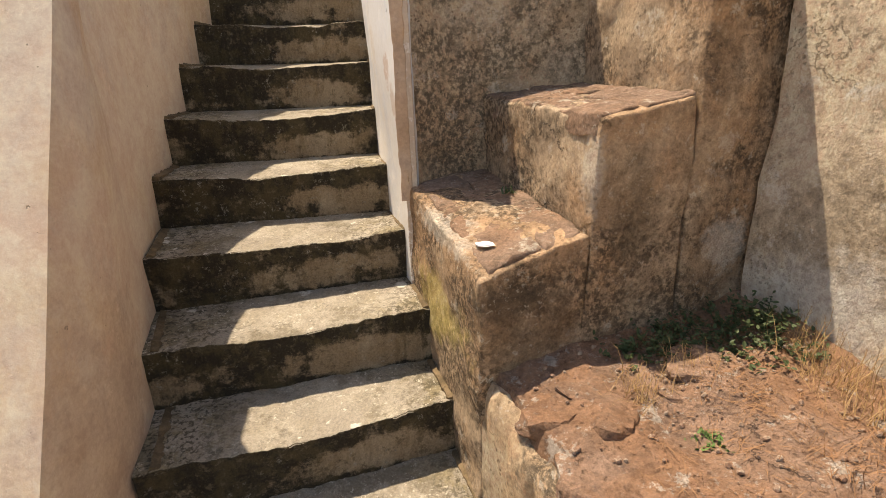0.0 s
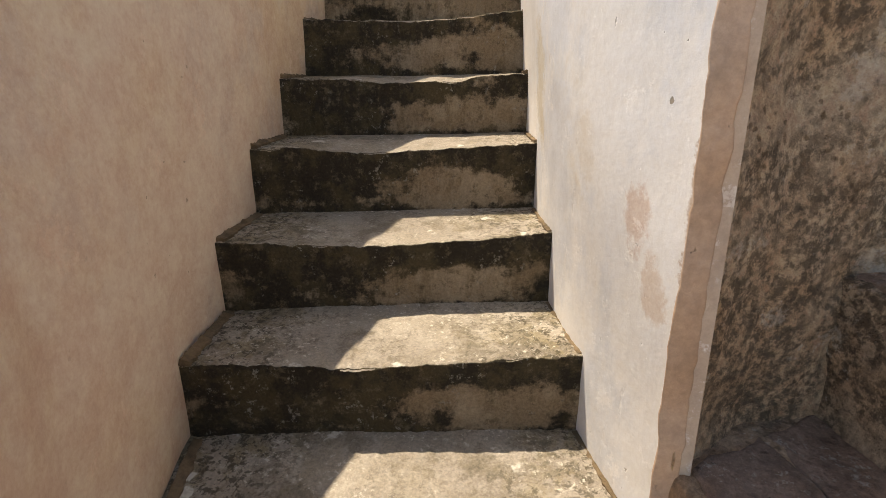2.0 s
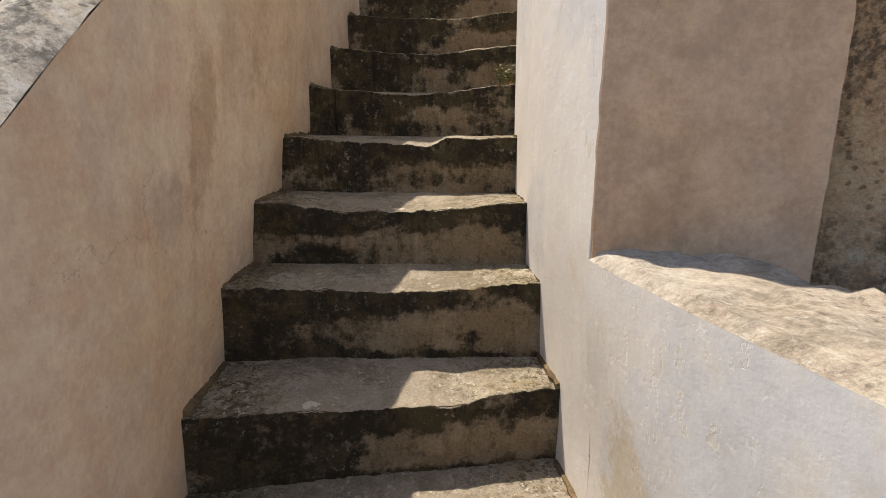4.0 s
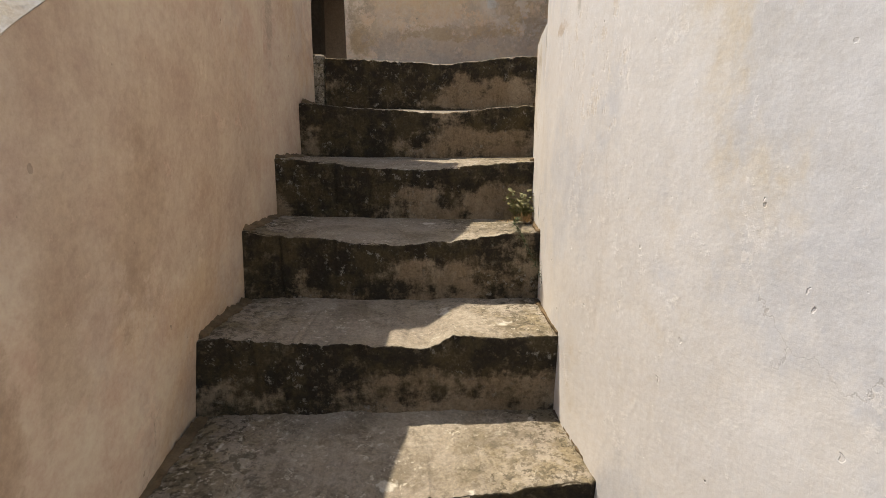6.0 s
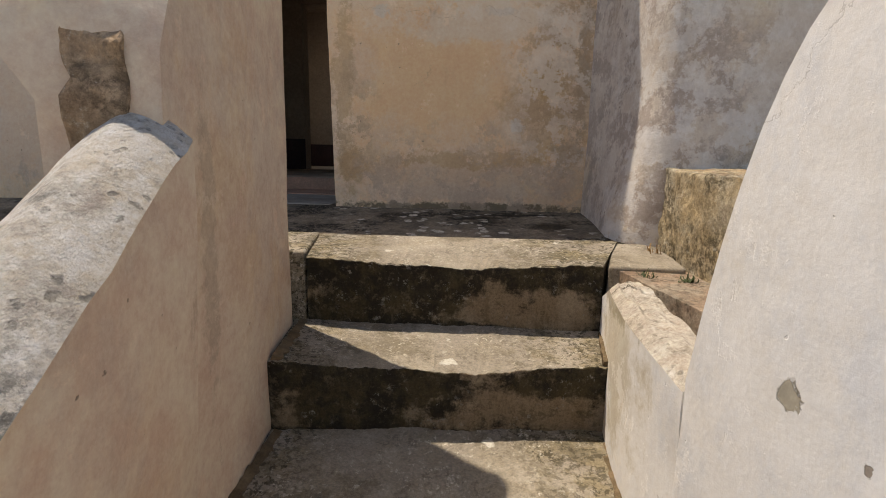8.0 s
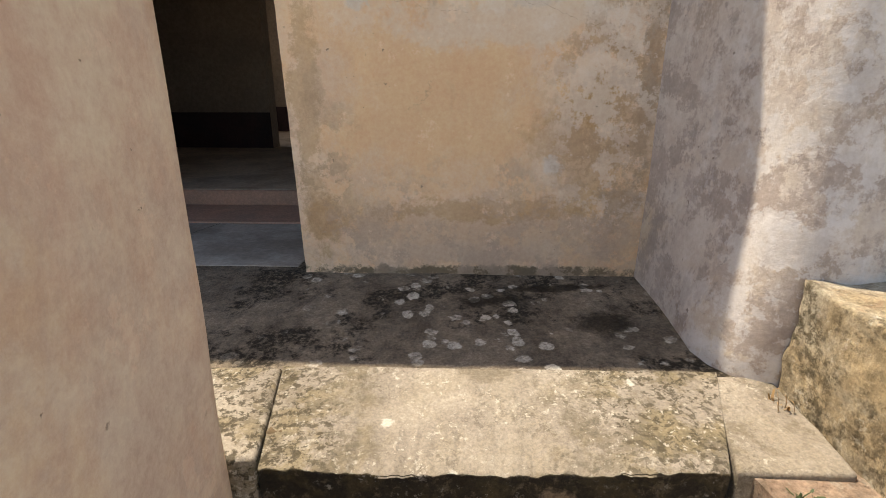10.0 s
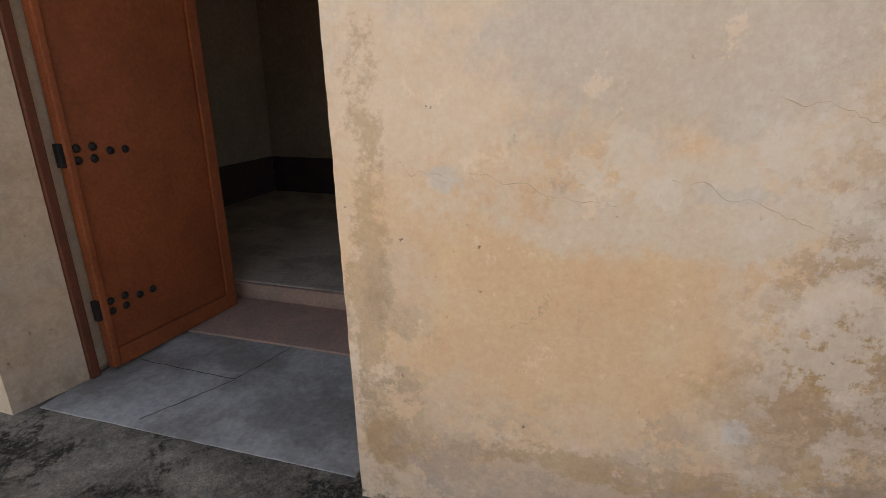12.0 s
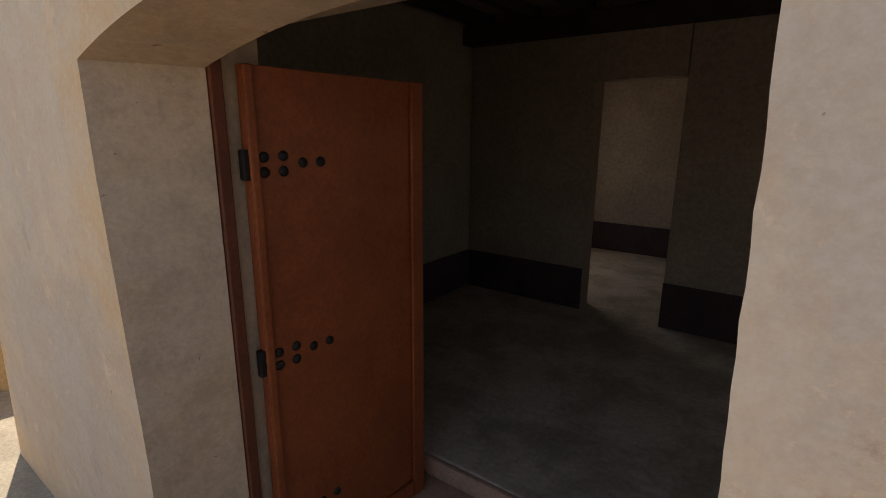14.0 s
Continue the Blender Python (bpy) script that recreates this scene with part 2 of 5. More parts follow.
# marks at x -3.30 and -1.05 paint shade into the plaster as grey patches
FACADE_PLASTER = plaster("ochre_plaster", (0.80, 0.62, 0.435), (0.78, 0.53, 0.295), (0.70, 0.565, 0.43), (0.42, 0.31, 0.21), 0.48, 0.64, 0.2, 0.18, (
    ((-0.80, 6.04, 4.15), (0.50, 0.5, 0.40), 0.22, (0.75, 0.515, 0.30), 0.8, False), ((-0.60, 6.0, 4.75), (0.55, 0.6, 0.30), 0.2, (0.62, 0.54, 0.44), 0.7, False),
    ((-0.25, 5.95, 3.98), (0.20, 0.3, 0.34), 0.18, (0.54, 0.36, 0.19), 0.6, False), ((-0.7, 6.0, 3.62), (0.75, 0.4, 0.16), 0.16, (0.57, 0.40, 0.26), 0.55, False), ((-1.235, 6.11, 4.1), (0.06, 0.3, 0.75), 0.09, (0.53, 0.365, 0.20), 0.6, False), ((-0.10, 5.95, 4.55), (0.16, 0.3, 0.22), 0.12, (0.60, 0.42, 0.25), 0.6, False), ((-0.55, 6.0, 4.4), (0.5, 0.4, 0.14), 0.2, (0.74, 0.62, 0.47), 0.7, False), ((-3.30, 6.5, 4.0), (1.2, 0.8, 0.9), 0.3, (0.62, 0.515, 0.42), 0.55, False), ((-3.6, 6.5, 5.3), (0.9, 0.6, 0.6), 0.3, (0.70, 0.60, 0.49), 0.5, False), ((-1.05, 6.08, 5.18), (0.5, 0.5, 0.5), 0.3, (0.64, 0.535, 0.44), 0.7, False), ((-0.15, 5.93, 4.28), (0.06, 0.3, 0.05), 0.05, (0.42, 0.255, 0.12), 0.8, False), ((-0.23, 5.94, 4.12), (0.09, 0.3, 0.12), 0.08, (0.46, 0.28, 0.12), 0.7, False), ((-0.05, 5.93, 4.2), (0.05, 0.3, 0.5), 0.06, (0.36, 0.28, 0.2), 0.75, False),
    ((-1.20, 6.1, 3.66), (0.10, 0.3, 0.16), 0.08, (0.46, 0.29, 0.145), 0.7, False), ((-0.60, 6.0, 3.72), (0.55, 0.4, 0.06), 0.09, (0.50, 0.31, 0.14), 0.5, False), ((-0.12, 5.93, 3.75), (0.10, 0.3, 0.14), 0.08, (0.42, 0.33, 0.24), 0.7, False),
    ((-0.65, 6.0, 3.56), (0.65, 0.4, 0.06), 0.06, (0.62, 0.48, 0.35), 0.6, False), ((-0.361, 5.96, 3.89), (0.045, 0.3, 0.045), 0.03, (0.66, 0.60, 0.52), 0.8, False),
    ((-1.04, 6.08, 4.44), (0.05, 0.3, 0.035), 0.03, (0.66, 0.58, 0.48), 0.8, False), ((-1.2, 6.1, 4.15), (0.05, 0.3, 0.14), 0.05, (0.50, 0.37, 0.24), 0.5, False), ((-0.45, 5.97, 4.44), (0.09, 0.3, 0.03), 0.05, (0.66, 0.58, 0.48), 0.6, False), ((-0.65, 6.0, 3.475), (0.95, 0.5, 0.034), 0.02, (0.11, 0.09, 0.055), 0.85, False)), 0.09, 0.5, (
    ((-0.16, 5.94, 4.15), (0.30, 0.5, 0.85), (0.46, 0.315, 0.19), 0.7, 6.0), ((-0.18, 5.94, 4.3), (0.30, 0.5, 0.85), (0.80, 0.70, 0.57), 0.6, 8.5),
    ((-0.65, 6.0, 3.60), (0.9, 0.5, 0.26), (0.52, 0.395, 0.29), 0.7, 5.0), ((-1.22, 6.11, 3.85), (0.16, 0.5, 0.4), (0.47, 0.335, 0.21), 0.7, 7.0), ((-0.45, 5.97, 4.45), (0.7, 0.5, 0.16), (0.79, 0.68, 0.54), 0.6, 5.5)))
BROWN_PLASTER = plaster("brown_plaster", (0.52, 0.365, 0.25), (0.47, 0.305, 0.19), (0.50, 0.37, 0.275), (0.36, 0.245, 0.165), 0.50, 0.60, 0.2, 0.2, cloud=0.22)
# reveal plaster, toned darker and greyer than the front
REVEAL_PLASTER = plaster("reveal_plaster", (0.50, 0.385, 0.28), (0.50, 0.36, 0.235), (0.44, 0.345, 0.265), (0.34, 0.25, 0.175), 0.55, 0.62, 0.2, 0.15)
RETURN_PLASTER = plaster("grey_stained_plaster", (0.64, 0.56, 0.47), (0.60, 0.48, 0.33), (0.52, 0.45, 0.385), (0.37, 0.285, 0.215), 0.55, 0.55, 0.3, 0.3, (), 0.17, 0.6, (((0.0, 5.6, 4.0), (0.5, 0.8, 1.3), (0.40, 0.325, 0.27), 0.8, 4.5), ((0.05, 5.3, 4.0), (0.5, 0.5, 1.3), (0.74, 0.70, 0.64), 0.6, 7.0)))
RUBBLE = rough_stone("lichen_rubble", (0.53, 0.385, 0.25), (0.50, 0.315, 0.18), (0.075, 0.054, 0.035), (0.72, 0.63, 0.49), 0.48, 1.0, (
    ((0.0, 1.60, 0.96), (0.20, 0.42, 0.055), 0.05, (0.68, 0.60, 0.49), 0.5), ((-0.02, 1.65, 0.66), (0.20, 0.40, 0.16), 0.08, (0.60, 0.47, 0.15), 0.6), ((0.455, 1.40, 1.20), (0.04, 0.06, 0.16), 0.03, (0.70, 0.62, 0.51), 0.45),
    # marks at x 0.29 and 0.30: lichen plus painted shade on the block front
    ((0.29, 1.30, 0.84), (0.22, 0.10, 0.10), 0.06, (0.09, 0.066, 0.042), 0.8), ((0.30, 1.30, 0.70), (0.26, 0.10, 0.16), 0.1, (0.20, 0.13, 0.075), 0.65), ((0.13, 1.45, 0.86), (0.06, 0.24, 0.07), 0.05, (0.17, 0.125, 0.08), 0.6), ((0.60, 1.43, 1.05), (0.10, 0.1, 0.28), 0.08, (0.20, 0.145, 0.09), 0.6), ((-0.03, 5.0, 3.63), (0.05, 0.35, 0.09), 0.05, (0.62, 0.56, 0.34), 0.7), ((0.1, 4.8, 3.70), (0.12, 0.35, 0.05), 0.08, (0.40, 0.26, 0.15), 0.6), ((0.95, 1.55, 0.90), (0.10, 0.1, 0.12), 0.08, (0.66, 0.58, 0.48), 0.6)))
DARK_RUBBLE = rough_stone("blackened_rubble", (0.66, 0.51, 0.345), (0.65, 0.44, 0.265), (0.125, 0.098, 0.068), (0.72, 0.62, 0.49), 0.51, 0.9, (), 0.5, 0.7, 0.85)
CREAM_RENDER = rough_stone("cream_render", (0.66, 0.52, 0.365), (0.66, 0.48, 0.31), (0.15, 0.11, 0.07), (0.80, 0.72, 0.60), 0.585, 0.8, (((1.12, 1.25, 0.95), (0.3, 0.35, 0.30), 0.25, (0.30, 0.225, 0.15), 0.6), ((1.10, 1.3, 0.8), (0.3, 0.3, 0.2), 0.2, (0.66, 0.60, 0.52), 0.6)), 0.35, 0.35, 0.45)
LIME_TOP = rough_stone("worn_lime_top", (0.62, 0.55, 0.45), (0.56, 0.47, 0.36), (0.16, 0.12, 0.08), (0.76, 0.70, 0.60), 0.60)
COPING = rough_stone("bleached_coping", (0.74, 0.68, 0.60), (0.71, 0.63, 0.52), (0.19, 0.175, 0.15), (0.84, 0.79, 0.72), 0.555, 2.2, (), 0.25, 0.7, 0.75)


def tread_material():
    """Trodden cement: smooth grey in the middle, gritty and olive with moss at the ends, round pale lichens."""
    p = Paint("trodden_step", 0.90, spec=0.25)
    x = p.axis(p.obj, 0)
    c = p.mix((0.325, 0.275, 0.21), (0.41, 0.35, 0.265), p.ramp(p.noise(3.0, 8, 0.68), 0.42, 0.60))
    c = p.mix(c, (0.205, 0.168, 0.115), p.ramp(p.noise(4.6, 9, 0.72), 0.50, 0.60, 0, 0.75))
    ends = p.math("ADD", p.ramp(x, 0.10, 0.46, 0.0, 0.75), p.ramp(x, -0.50, -0.18, 1.0, 0.0))
    moss = p.math("MULTIPLY", p.ramp(p.noise(7.0, 8, 0.74), 0.46, 0.56), p.math("ADD", ends, 0.25))
    c = p.mix(c, p.mix((0.265, 0.21, 0.115), (0.145, 0.115, 0.062), p.ramp(p.noise(13, 6, 0.7), 0.42, 0.58)), p.math("MULTIPLY", moss, 0.75))
    grit = p.math("MULTIPLY", p.ramp(p.noise(48, 6, 0.74), 0.50, 0.56), p.math("ADD", ends, p.ramp(p.noise(6.2, 8, 0.72), 0.48, 0.62, 0.08, 0.5)))
    c = p.mix(c, (0.07, 0.056, 0.032), p.math("MULTIPLY", grit, 0.85))
    pale = p.math("MULTIPLY", p.ramp(p.noise(58, 5, 0.72), 0.57, 0.62), p.ramp(p.noise(5.0, 7, 0.7), 0.44, 0.58, 0.1, 0.9))
    c = p.mix(c, (0.56, 0.50, 0.39), pale)
    spots = p.node("ShaderNodeTexVoronoi", Vector=p.mixed(p.pos, 18.0, 0.06), Scale=7.0, Randomness=1.0)
    lichen = p.math("MULTIPLY", p.ramp(spots.outputs["Distance"], 0.16, 0.22, 1, 0), p.ramp(p.noise(5.5, 4, 0.6), 0.545, 0.575))
    c = p.mix(c, (0.66, 0.61, 0.50), p.math("MULTIPLY", lichen, 0.85))
    c = p.mix(c, p.ramp(p.noise(120, 5, 0.8), 0.3, 0.7, 0.12, 0.88), 0.3, "OVERLAY")
    return p.done(c, ((p.noise(12, 8, 0.68), 0.5, 0.03), (p.noise(46, 7, 0.76), 0.7, 0.014), (grit, 0.6, -0.004), (lichen, 0.3, 0.003)))


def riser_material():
    """Cement riser: black and olive mould, made darker by height below the nose and at the foot, bare tan patches with
    drips between, flecks of grey lichen.
    """
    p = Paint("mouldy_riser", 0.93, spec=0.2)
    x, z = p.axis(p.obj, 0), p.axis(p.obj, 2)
    # cover falls near the nose and the foot, so both ends turn dark
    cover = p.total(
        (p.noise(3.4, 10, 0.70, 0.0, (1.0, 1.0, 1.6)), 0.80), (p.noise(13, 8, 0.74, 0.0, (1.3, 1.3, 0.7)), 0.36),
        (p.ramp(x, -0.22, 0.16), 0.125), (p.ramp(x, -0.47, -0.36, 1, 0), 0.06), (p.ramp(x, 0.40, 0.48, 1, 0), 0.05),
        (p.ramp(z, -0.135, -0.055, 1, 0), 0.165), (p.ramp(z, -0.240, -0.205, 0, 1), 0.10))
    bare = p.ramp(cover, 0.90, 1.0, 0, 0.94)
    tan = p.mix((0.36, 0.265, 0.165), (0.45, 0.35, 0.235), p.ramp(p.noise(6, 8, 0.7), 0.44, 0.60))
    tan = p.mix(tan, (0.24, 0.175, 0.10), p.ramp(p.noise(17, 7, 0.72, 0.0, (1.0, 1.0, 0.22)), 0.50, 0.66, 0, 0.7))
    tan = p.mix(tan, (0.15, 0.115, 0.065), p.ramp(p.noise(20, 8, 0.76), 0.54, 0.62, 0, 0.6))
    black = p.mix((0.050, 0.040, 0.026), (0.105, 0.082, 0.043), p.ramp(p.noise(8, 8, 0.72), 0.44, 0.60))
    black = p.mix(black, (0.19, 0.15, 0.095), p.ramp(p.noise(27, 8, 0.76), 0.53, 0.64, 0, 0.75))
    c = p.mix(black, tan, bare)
    flecks = p.math("MULTIPLY", p.ramp(p.noise(36, 8, 0.76), 0.57, 0.63), p.ramp(p.noise(5.0, 5, 0.65), 0.46, 0.58, 0.08, 1.0))
    c = p.mix(c, (0.42, 0.385, 0.315), p.math("MULTIPLY", flecks, 0.75))
    c = p.mix(c, p.ramp(p.noise(120, 5, 0.8), 0.3, 0.7, 0.12, 0.88), 0.3, "OVERLAY")
    return p.done(c, ((p.noise(11, 8, 0.70), 0.6, 0.03), (p.noise(44, 8, 0.78), 0.8, 0.014), (bare, 0.3, -0.004), (flecks, 0.3, 0.003)))


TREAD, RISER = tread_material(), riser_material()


def simple(name, a, b, scale=8.0, rough=0.9, bump=0.3, spec=0.3, metal=0.0):
    p = Paint(name, rough, metal, spec)
    c = p.mix(a, b, p.ramp(p.noise(scale, 6, 0.65, 0.3), 0.36, 0.64))
    c = p.mix(c, p.ramp(p.noise(scale * 14, 4, 0.7), 0.3, 0.7, 0.12, 0.88), 0.2, "OVERLAY")
    return p.done(c, ((p.noise(scale * 6, 5, 0.7), bump, 0.008),))


def floor_material():
    """Old cement paving, blackened by mould, with round pale lichens."""
    p = Paint("lichen_cement", 0.93, spec=0.2)
    c = p.mix((0.145, 0.115, 0.08), (0.25, 0.20, 0.14), p.ramp(p.noise(2.3, 10, 0.72), 0.42, 0.60))
    c = p.mix(c, (0.035, 0.028, 0.018), p.math("MULTIPLY", p.ramp(p.noise(2.6, 9, 0.74), 0.50, 0.57), p.ramp(p.noise(60, 6, 0.75), 0.36, 0.54)))
    spots = p.node("ShaderNodeTexVoronoi", Vector=p.mixed(p.pos, 20.0, 0.05), Scale=14.0, Randomness=1.0)
    size = p.math("MULTIPLY", p.ramp(p.noise(3.6, 6, 0.7), 0.455, 0.56), p.ramp(p.axis(p.pos, 0), -1.55, -1.05, 0.12, 1.0))
    lichen = p.math("MULTIPLY", p.ramp(spots.outputs["Distance"], 0.26, 0.34, 1, 0), size)
    c = p.mix(c, (0.56, 0.51, 0.41), p.math("MULTIPLY", lichen, p.ramp(p.noise(50, 6, 0.75), 0.34, 0.54, 0.2, 0.95)))
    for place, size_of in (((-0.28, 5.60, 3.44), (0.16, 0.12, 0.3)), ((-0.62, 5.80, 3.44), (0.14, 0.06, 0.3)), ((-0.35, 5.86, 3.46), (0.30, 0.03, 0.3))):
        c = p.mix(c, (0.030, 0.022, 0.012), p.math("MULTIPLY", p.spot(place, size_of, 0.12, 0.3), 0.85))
    c = p.mix(c, p.ramp(p.noise(24, 8, 0.8), 0.32, 0.68, 0.12, 0.88), 0.4, "OVERLAY")
    c = p.mix(c, p.ramp(p.noise(110, 5, 0.8), 0.3, 0.7, 0.12, 0.88), 0.4, "OVERLAY")
    return p.done(c, ((p.noise(16, 7, 0.72), 0.6, 0.02), (p.noise(80, 6, 0.78), 0.7, 0.008), (lichen, 0.3, 0.004)))


FLOOR = floor_material()
SLAB = simple("pale_cement", (0.42, 0.37, 0.28), (0.33, 0.29, 0.22), 5.0)
LEDGE = rough_stone("ledge_cement", (0.40, 0.33, 0.245), (0.42, 0.29, 0.195), (0.10, 0.08, 0.055), (0.44, 0.39, 0.30), 0.54, 2.0)
ROCK = rough_stone("red_rock", (0.28, 0.155, 0.090), (0.30, 0.19, 0.13), (0.14, 0.10, 0.08), (0.50, 0.47, 0.40), 0.62, 1.5)
GROUND = simple("dusty_ground", (0.34, 0.28, 0.20), (0.28, 0.22, 0.15), 3.0, 0.97, 0.5)
DOOR_WOOD = simple("red_brown_paint", (0.29, 0.074, 0.022), (0.23, 0.056, 0.017), 4.0, 0.5, 0.08, 0.4)
FRAME_WOOD = simple("dark_red_paint", (0.16, 0.05, 0.025), (0.12, 0.04, 0.02), 6.0, 0.55, 0.1)
IRON = simple("black_iron", (0.02, 0.02, 0.02), (0.04, 0.03, 0.025), 20.0, 0.55, 0.2, 0.4, 0.6)
# wall tone lowered for the dark interior, floor tone raised for daylight
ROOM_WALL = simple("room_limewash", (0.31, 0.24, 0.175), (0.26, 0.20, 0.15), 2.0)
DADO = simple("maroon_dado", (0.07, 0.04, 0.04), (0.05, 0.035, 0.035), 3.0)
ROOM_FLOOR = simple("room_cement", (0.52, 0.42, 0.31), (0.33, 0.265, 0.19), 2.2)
PINK = simple("worn_pink_cement", (0.48, 0.29, 0.20), (0.38, 0.25, 0.18), 5.0)
APRON = simple("grey_cement", (0.43, 0.385, 0.32), (0.25, 0.215, 0.17), 3.0, 0.6)
BEAM = simple("dark_beam", (0.05, 0.035, 0.025), (0.035, 0.025, 0.02), 7.0)
PARAPET = simple("ochre_parapet", (0.55, 0.38, 0.17), (0.50, 0.36, 0.19), 2.5)
WHITE = simple("whitewash", (0.75, 0.72, 0.66), (0.66, 0.63, 0.58), 3.0)
PINK_WALL = simple("pink_render", (0.62, 0.46, 0.42), (0.58, 0.44, 0.40), 1.0)
GLASS = simple("dark_pane", (0.05, 0.04, 0.045), (0.06, 0.05, 0.05), 1.0, 0.2, 0.0, 0.5)


# ---- mesh helpers ----
def rough_point(p, amp, freq, seed=0.0):
    q = Vector(p) * freq + Vector((seed, seed * 1.7, -seed))
    return Vector(p) + noise.noise_vector(q) * amp


def mesh_object(name, verts, faces, material, parent=None, label="", origin=None, smooth=True, top=None):
    o = Vector(origin) if origin is not None else Vector((0, 0, 0))
    me = bpy.data.meshes.new(name)
    me.from_pydata([tuple(Vector(v) - o) for v in verts], [], faces)
    bm = bmesh.new()
    bm.from_mesh(me)
    bmesh.ops.recalc_face_normals(bm, faces=bm.faces)
    bm.to_mesh(me)
    bm.free()
    if smooth:
        me.polygons.foreach_set("use_smooth", [True] * len(me.polygons))
        me.set_sharp_from_angle(angle=radians(38))
    me.materials.append(material)
    if top is not None:
        me.materials.append(top)
        for f in me.polygons:
            f.material_index = 1 if f.normal.z > 0.65 else 0
    ob = new(name, me)
    ob.location = o
    if parent is not None:
        ob.parent = parent
        ob.location = o - parent.location
    if label:
        tagged(ob, label)
    return ob


def part(name, bm, material, parent, label="", smooth=False):
    """Links a bmesh as one mesh object under a thing."""
    me = bpy.data.meshes.new(name)
    bmesh.ops.recalc_face_normals(bm, faces=bm.faces)
    bm.to_mesh(me)
    bm.free()
    me.materials.append(material)
    if smooth:
        me.polygons.foreach_set("use_smooth", [True] * len(me.polygons))
        me.set_sharp_from_angle(angle=radians(38))
    ob = new(name, me)
    if parent is not None:
        ob.parent = parent
        ob.matrix_parent_inverse = Matrix.Translation(-parent.location)
    if label:
        tagged(ob, label)
    return ob


def loft(rings):
    """Verts and faces of a solid through closed rings of equal length."""
    n = len(rings[0])
    verts = [v for ring in rings for v in ring]
    faces = []
    for i in range(len(rings) - 1):
        for j in range(n):
            k = (j + 1) % n
            faces.append((i * n + j, i * n + k, (i + 1) * n + k, (i + 1) * n + j))
    faces.append(tuple(range(n)))
    faces.append(tuple((len(rings) - 1) * n + j for j in reversed(range(n))))
    return verts, faces


def along(points, s):
    """A point on a polyline of (key, values...), found by its key."""
    for a, b in zip(points, points[1:]):
        if s <= b[0] or b is points[-1]:
            f = (s - a[0]) / (b[0] - a[0])
            return [u + (v - u) * f for u, v in zip(a[1:], b[1:])]


def smooth_along(points, s):
    """The same, eased over the neighbouring stretches."""
    w = 0.12
    rows = [along(points, min(max(s + d, points[0][0]), points[-1][0])) for d in (-w, -w / 2, 0, w / 2, w)]
    return [sum(c) / 5 for c in zip(*rows)]


def steps_between(a, b, n):
    return [a + (b - a) * i / n for i in range(n + 1)]


def prism(corners, bottom, cell=0.05, amp=0.012, bevel=0.025, freq=6.0, seed=0.0):
    """A worn solid: corners (x, y, top z) all round, over a flat bottom."""
    bm = bmesh.new()
    low = [bm.verts.new((x, y, bottom)) for x, y, z in corners]
    top = [bm.verts.new(c) for c in corners]
    n = len(corners)
    bm.faces.new(top)
    bm.faces.new(low[::-1])
    for i in range(n):
        j = (i + 1) % n
        bm.faces.new((low[i], low[j], top[j], top[i]))
    if bevel:
        bmesh.ops.bevel(bm, geom=[e for e in bm.edges if max(v.co.z for v in e.verts) > bottom + 1e-4], offset=bevel, segments=3, profile=0.6, affect="EDGES")
    bmesh.ops.triangulate(bm, faces=[f for f in bm.faces if len(f.verts) > 4])
    for _ in range(6):
        long_edges = [e for e in bm.edges if e.calc_length() > cell * 1.6]
        if not long_edges:
            break
        bmesh.ops.subdivide_edges(bm, edges=long_edges, cuts=1, use_grid_fill=True)
        bmesh.ops.triangulate(bm, faces=[f for f in bm.faces if len(f.verts) > 4])
    for v in bm.verts:
        v.co = rough_point(rough_point(v.co, amp, freq, seed), amp * 0.5, freq * 3.3, seed)
    return bm


def box(x0, x1, y0, y1, z0, z1, bevel=0.004):
    bm = bmesh.new()
    bmesh.ops.create_cube(bm, size=1.0, matrix=Matrix.LocRotScale(((x0 + x1) / 2, (y0 + y1) / 2, (z0 + z1) / 2), None, (x1 - x0, y1 - y0, z1 - z0)))
    if bevel:
        bmesh.ops.bevel(bm, geom=bm.edges[:], offset=bevel, segments=2, profile=0.6, affect="EDGES")
    return bm


def thing(name, place, label, category, group="", kind=""):
    ob = new(name)
    ob.location = place
    ob.empty_display_size = 0.1
    return tagged(ob, label, category, group, kind)


# ---- stairs ----
# nose height, left end, right end
STEPS = [
    (-0.130, (-0.70, 0.56), (0.230, 0.98)),
    (0.110, (-0.79, 0.86), (0.130, 1.24)),
    (0.350, (-0.886, 1.162), (0.033, 1.497)),
    (0.592, (-1.000, 1.455), (-0.060, 1.75)),
    (0.834, (-1.135, 1.755), (-0.157, 2.038)),
    (1.073, (-1.270, 2.11), (-0.262, 2.317)),
    (1.312, (-1.329, 2.404), (-0.345, 2.63)),
    (1.557, (-1.376, 2.711), (-0.399, 2.928)),
    (1.799, (-1.427, 3.057), (-0.446, 3.235)),
    (2.047, (-1.450, 3.34), (-0.472, 3.42)),
    (2.267, (-1.424, 3.582), (-0.489, 3.607)),
    (2.488, (-1.420, 3.897), (-0.502, 3.882)),
    (2.708, (-1.390, 4.194), (-0.489, 4.166)),
    (2.925, (-1.366, 4.52), (-0.441, 4.46)),
    (3.152, (-1.325, 4.82), (-0.374, 4.739)),
    (3.387, (-1.300, 5.134), (-0.283, 4.985)),
]
staircase = thing("staircase", (-0.9, 3.0, 0.0), "steep stair of worn cement steps with mould-blackened risers", "staircase", kind="structure")


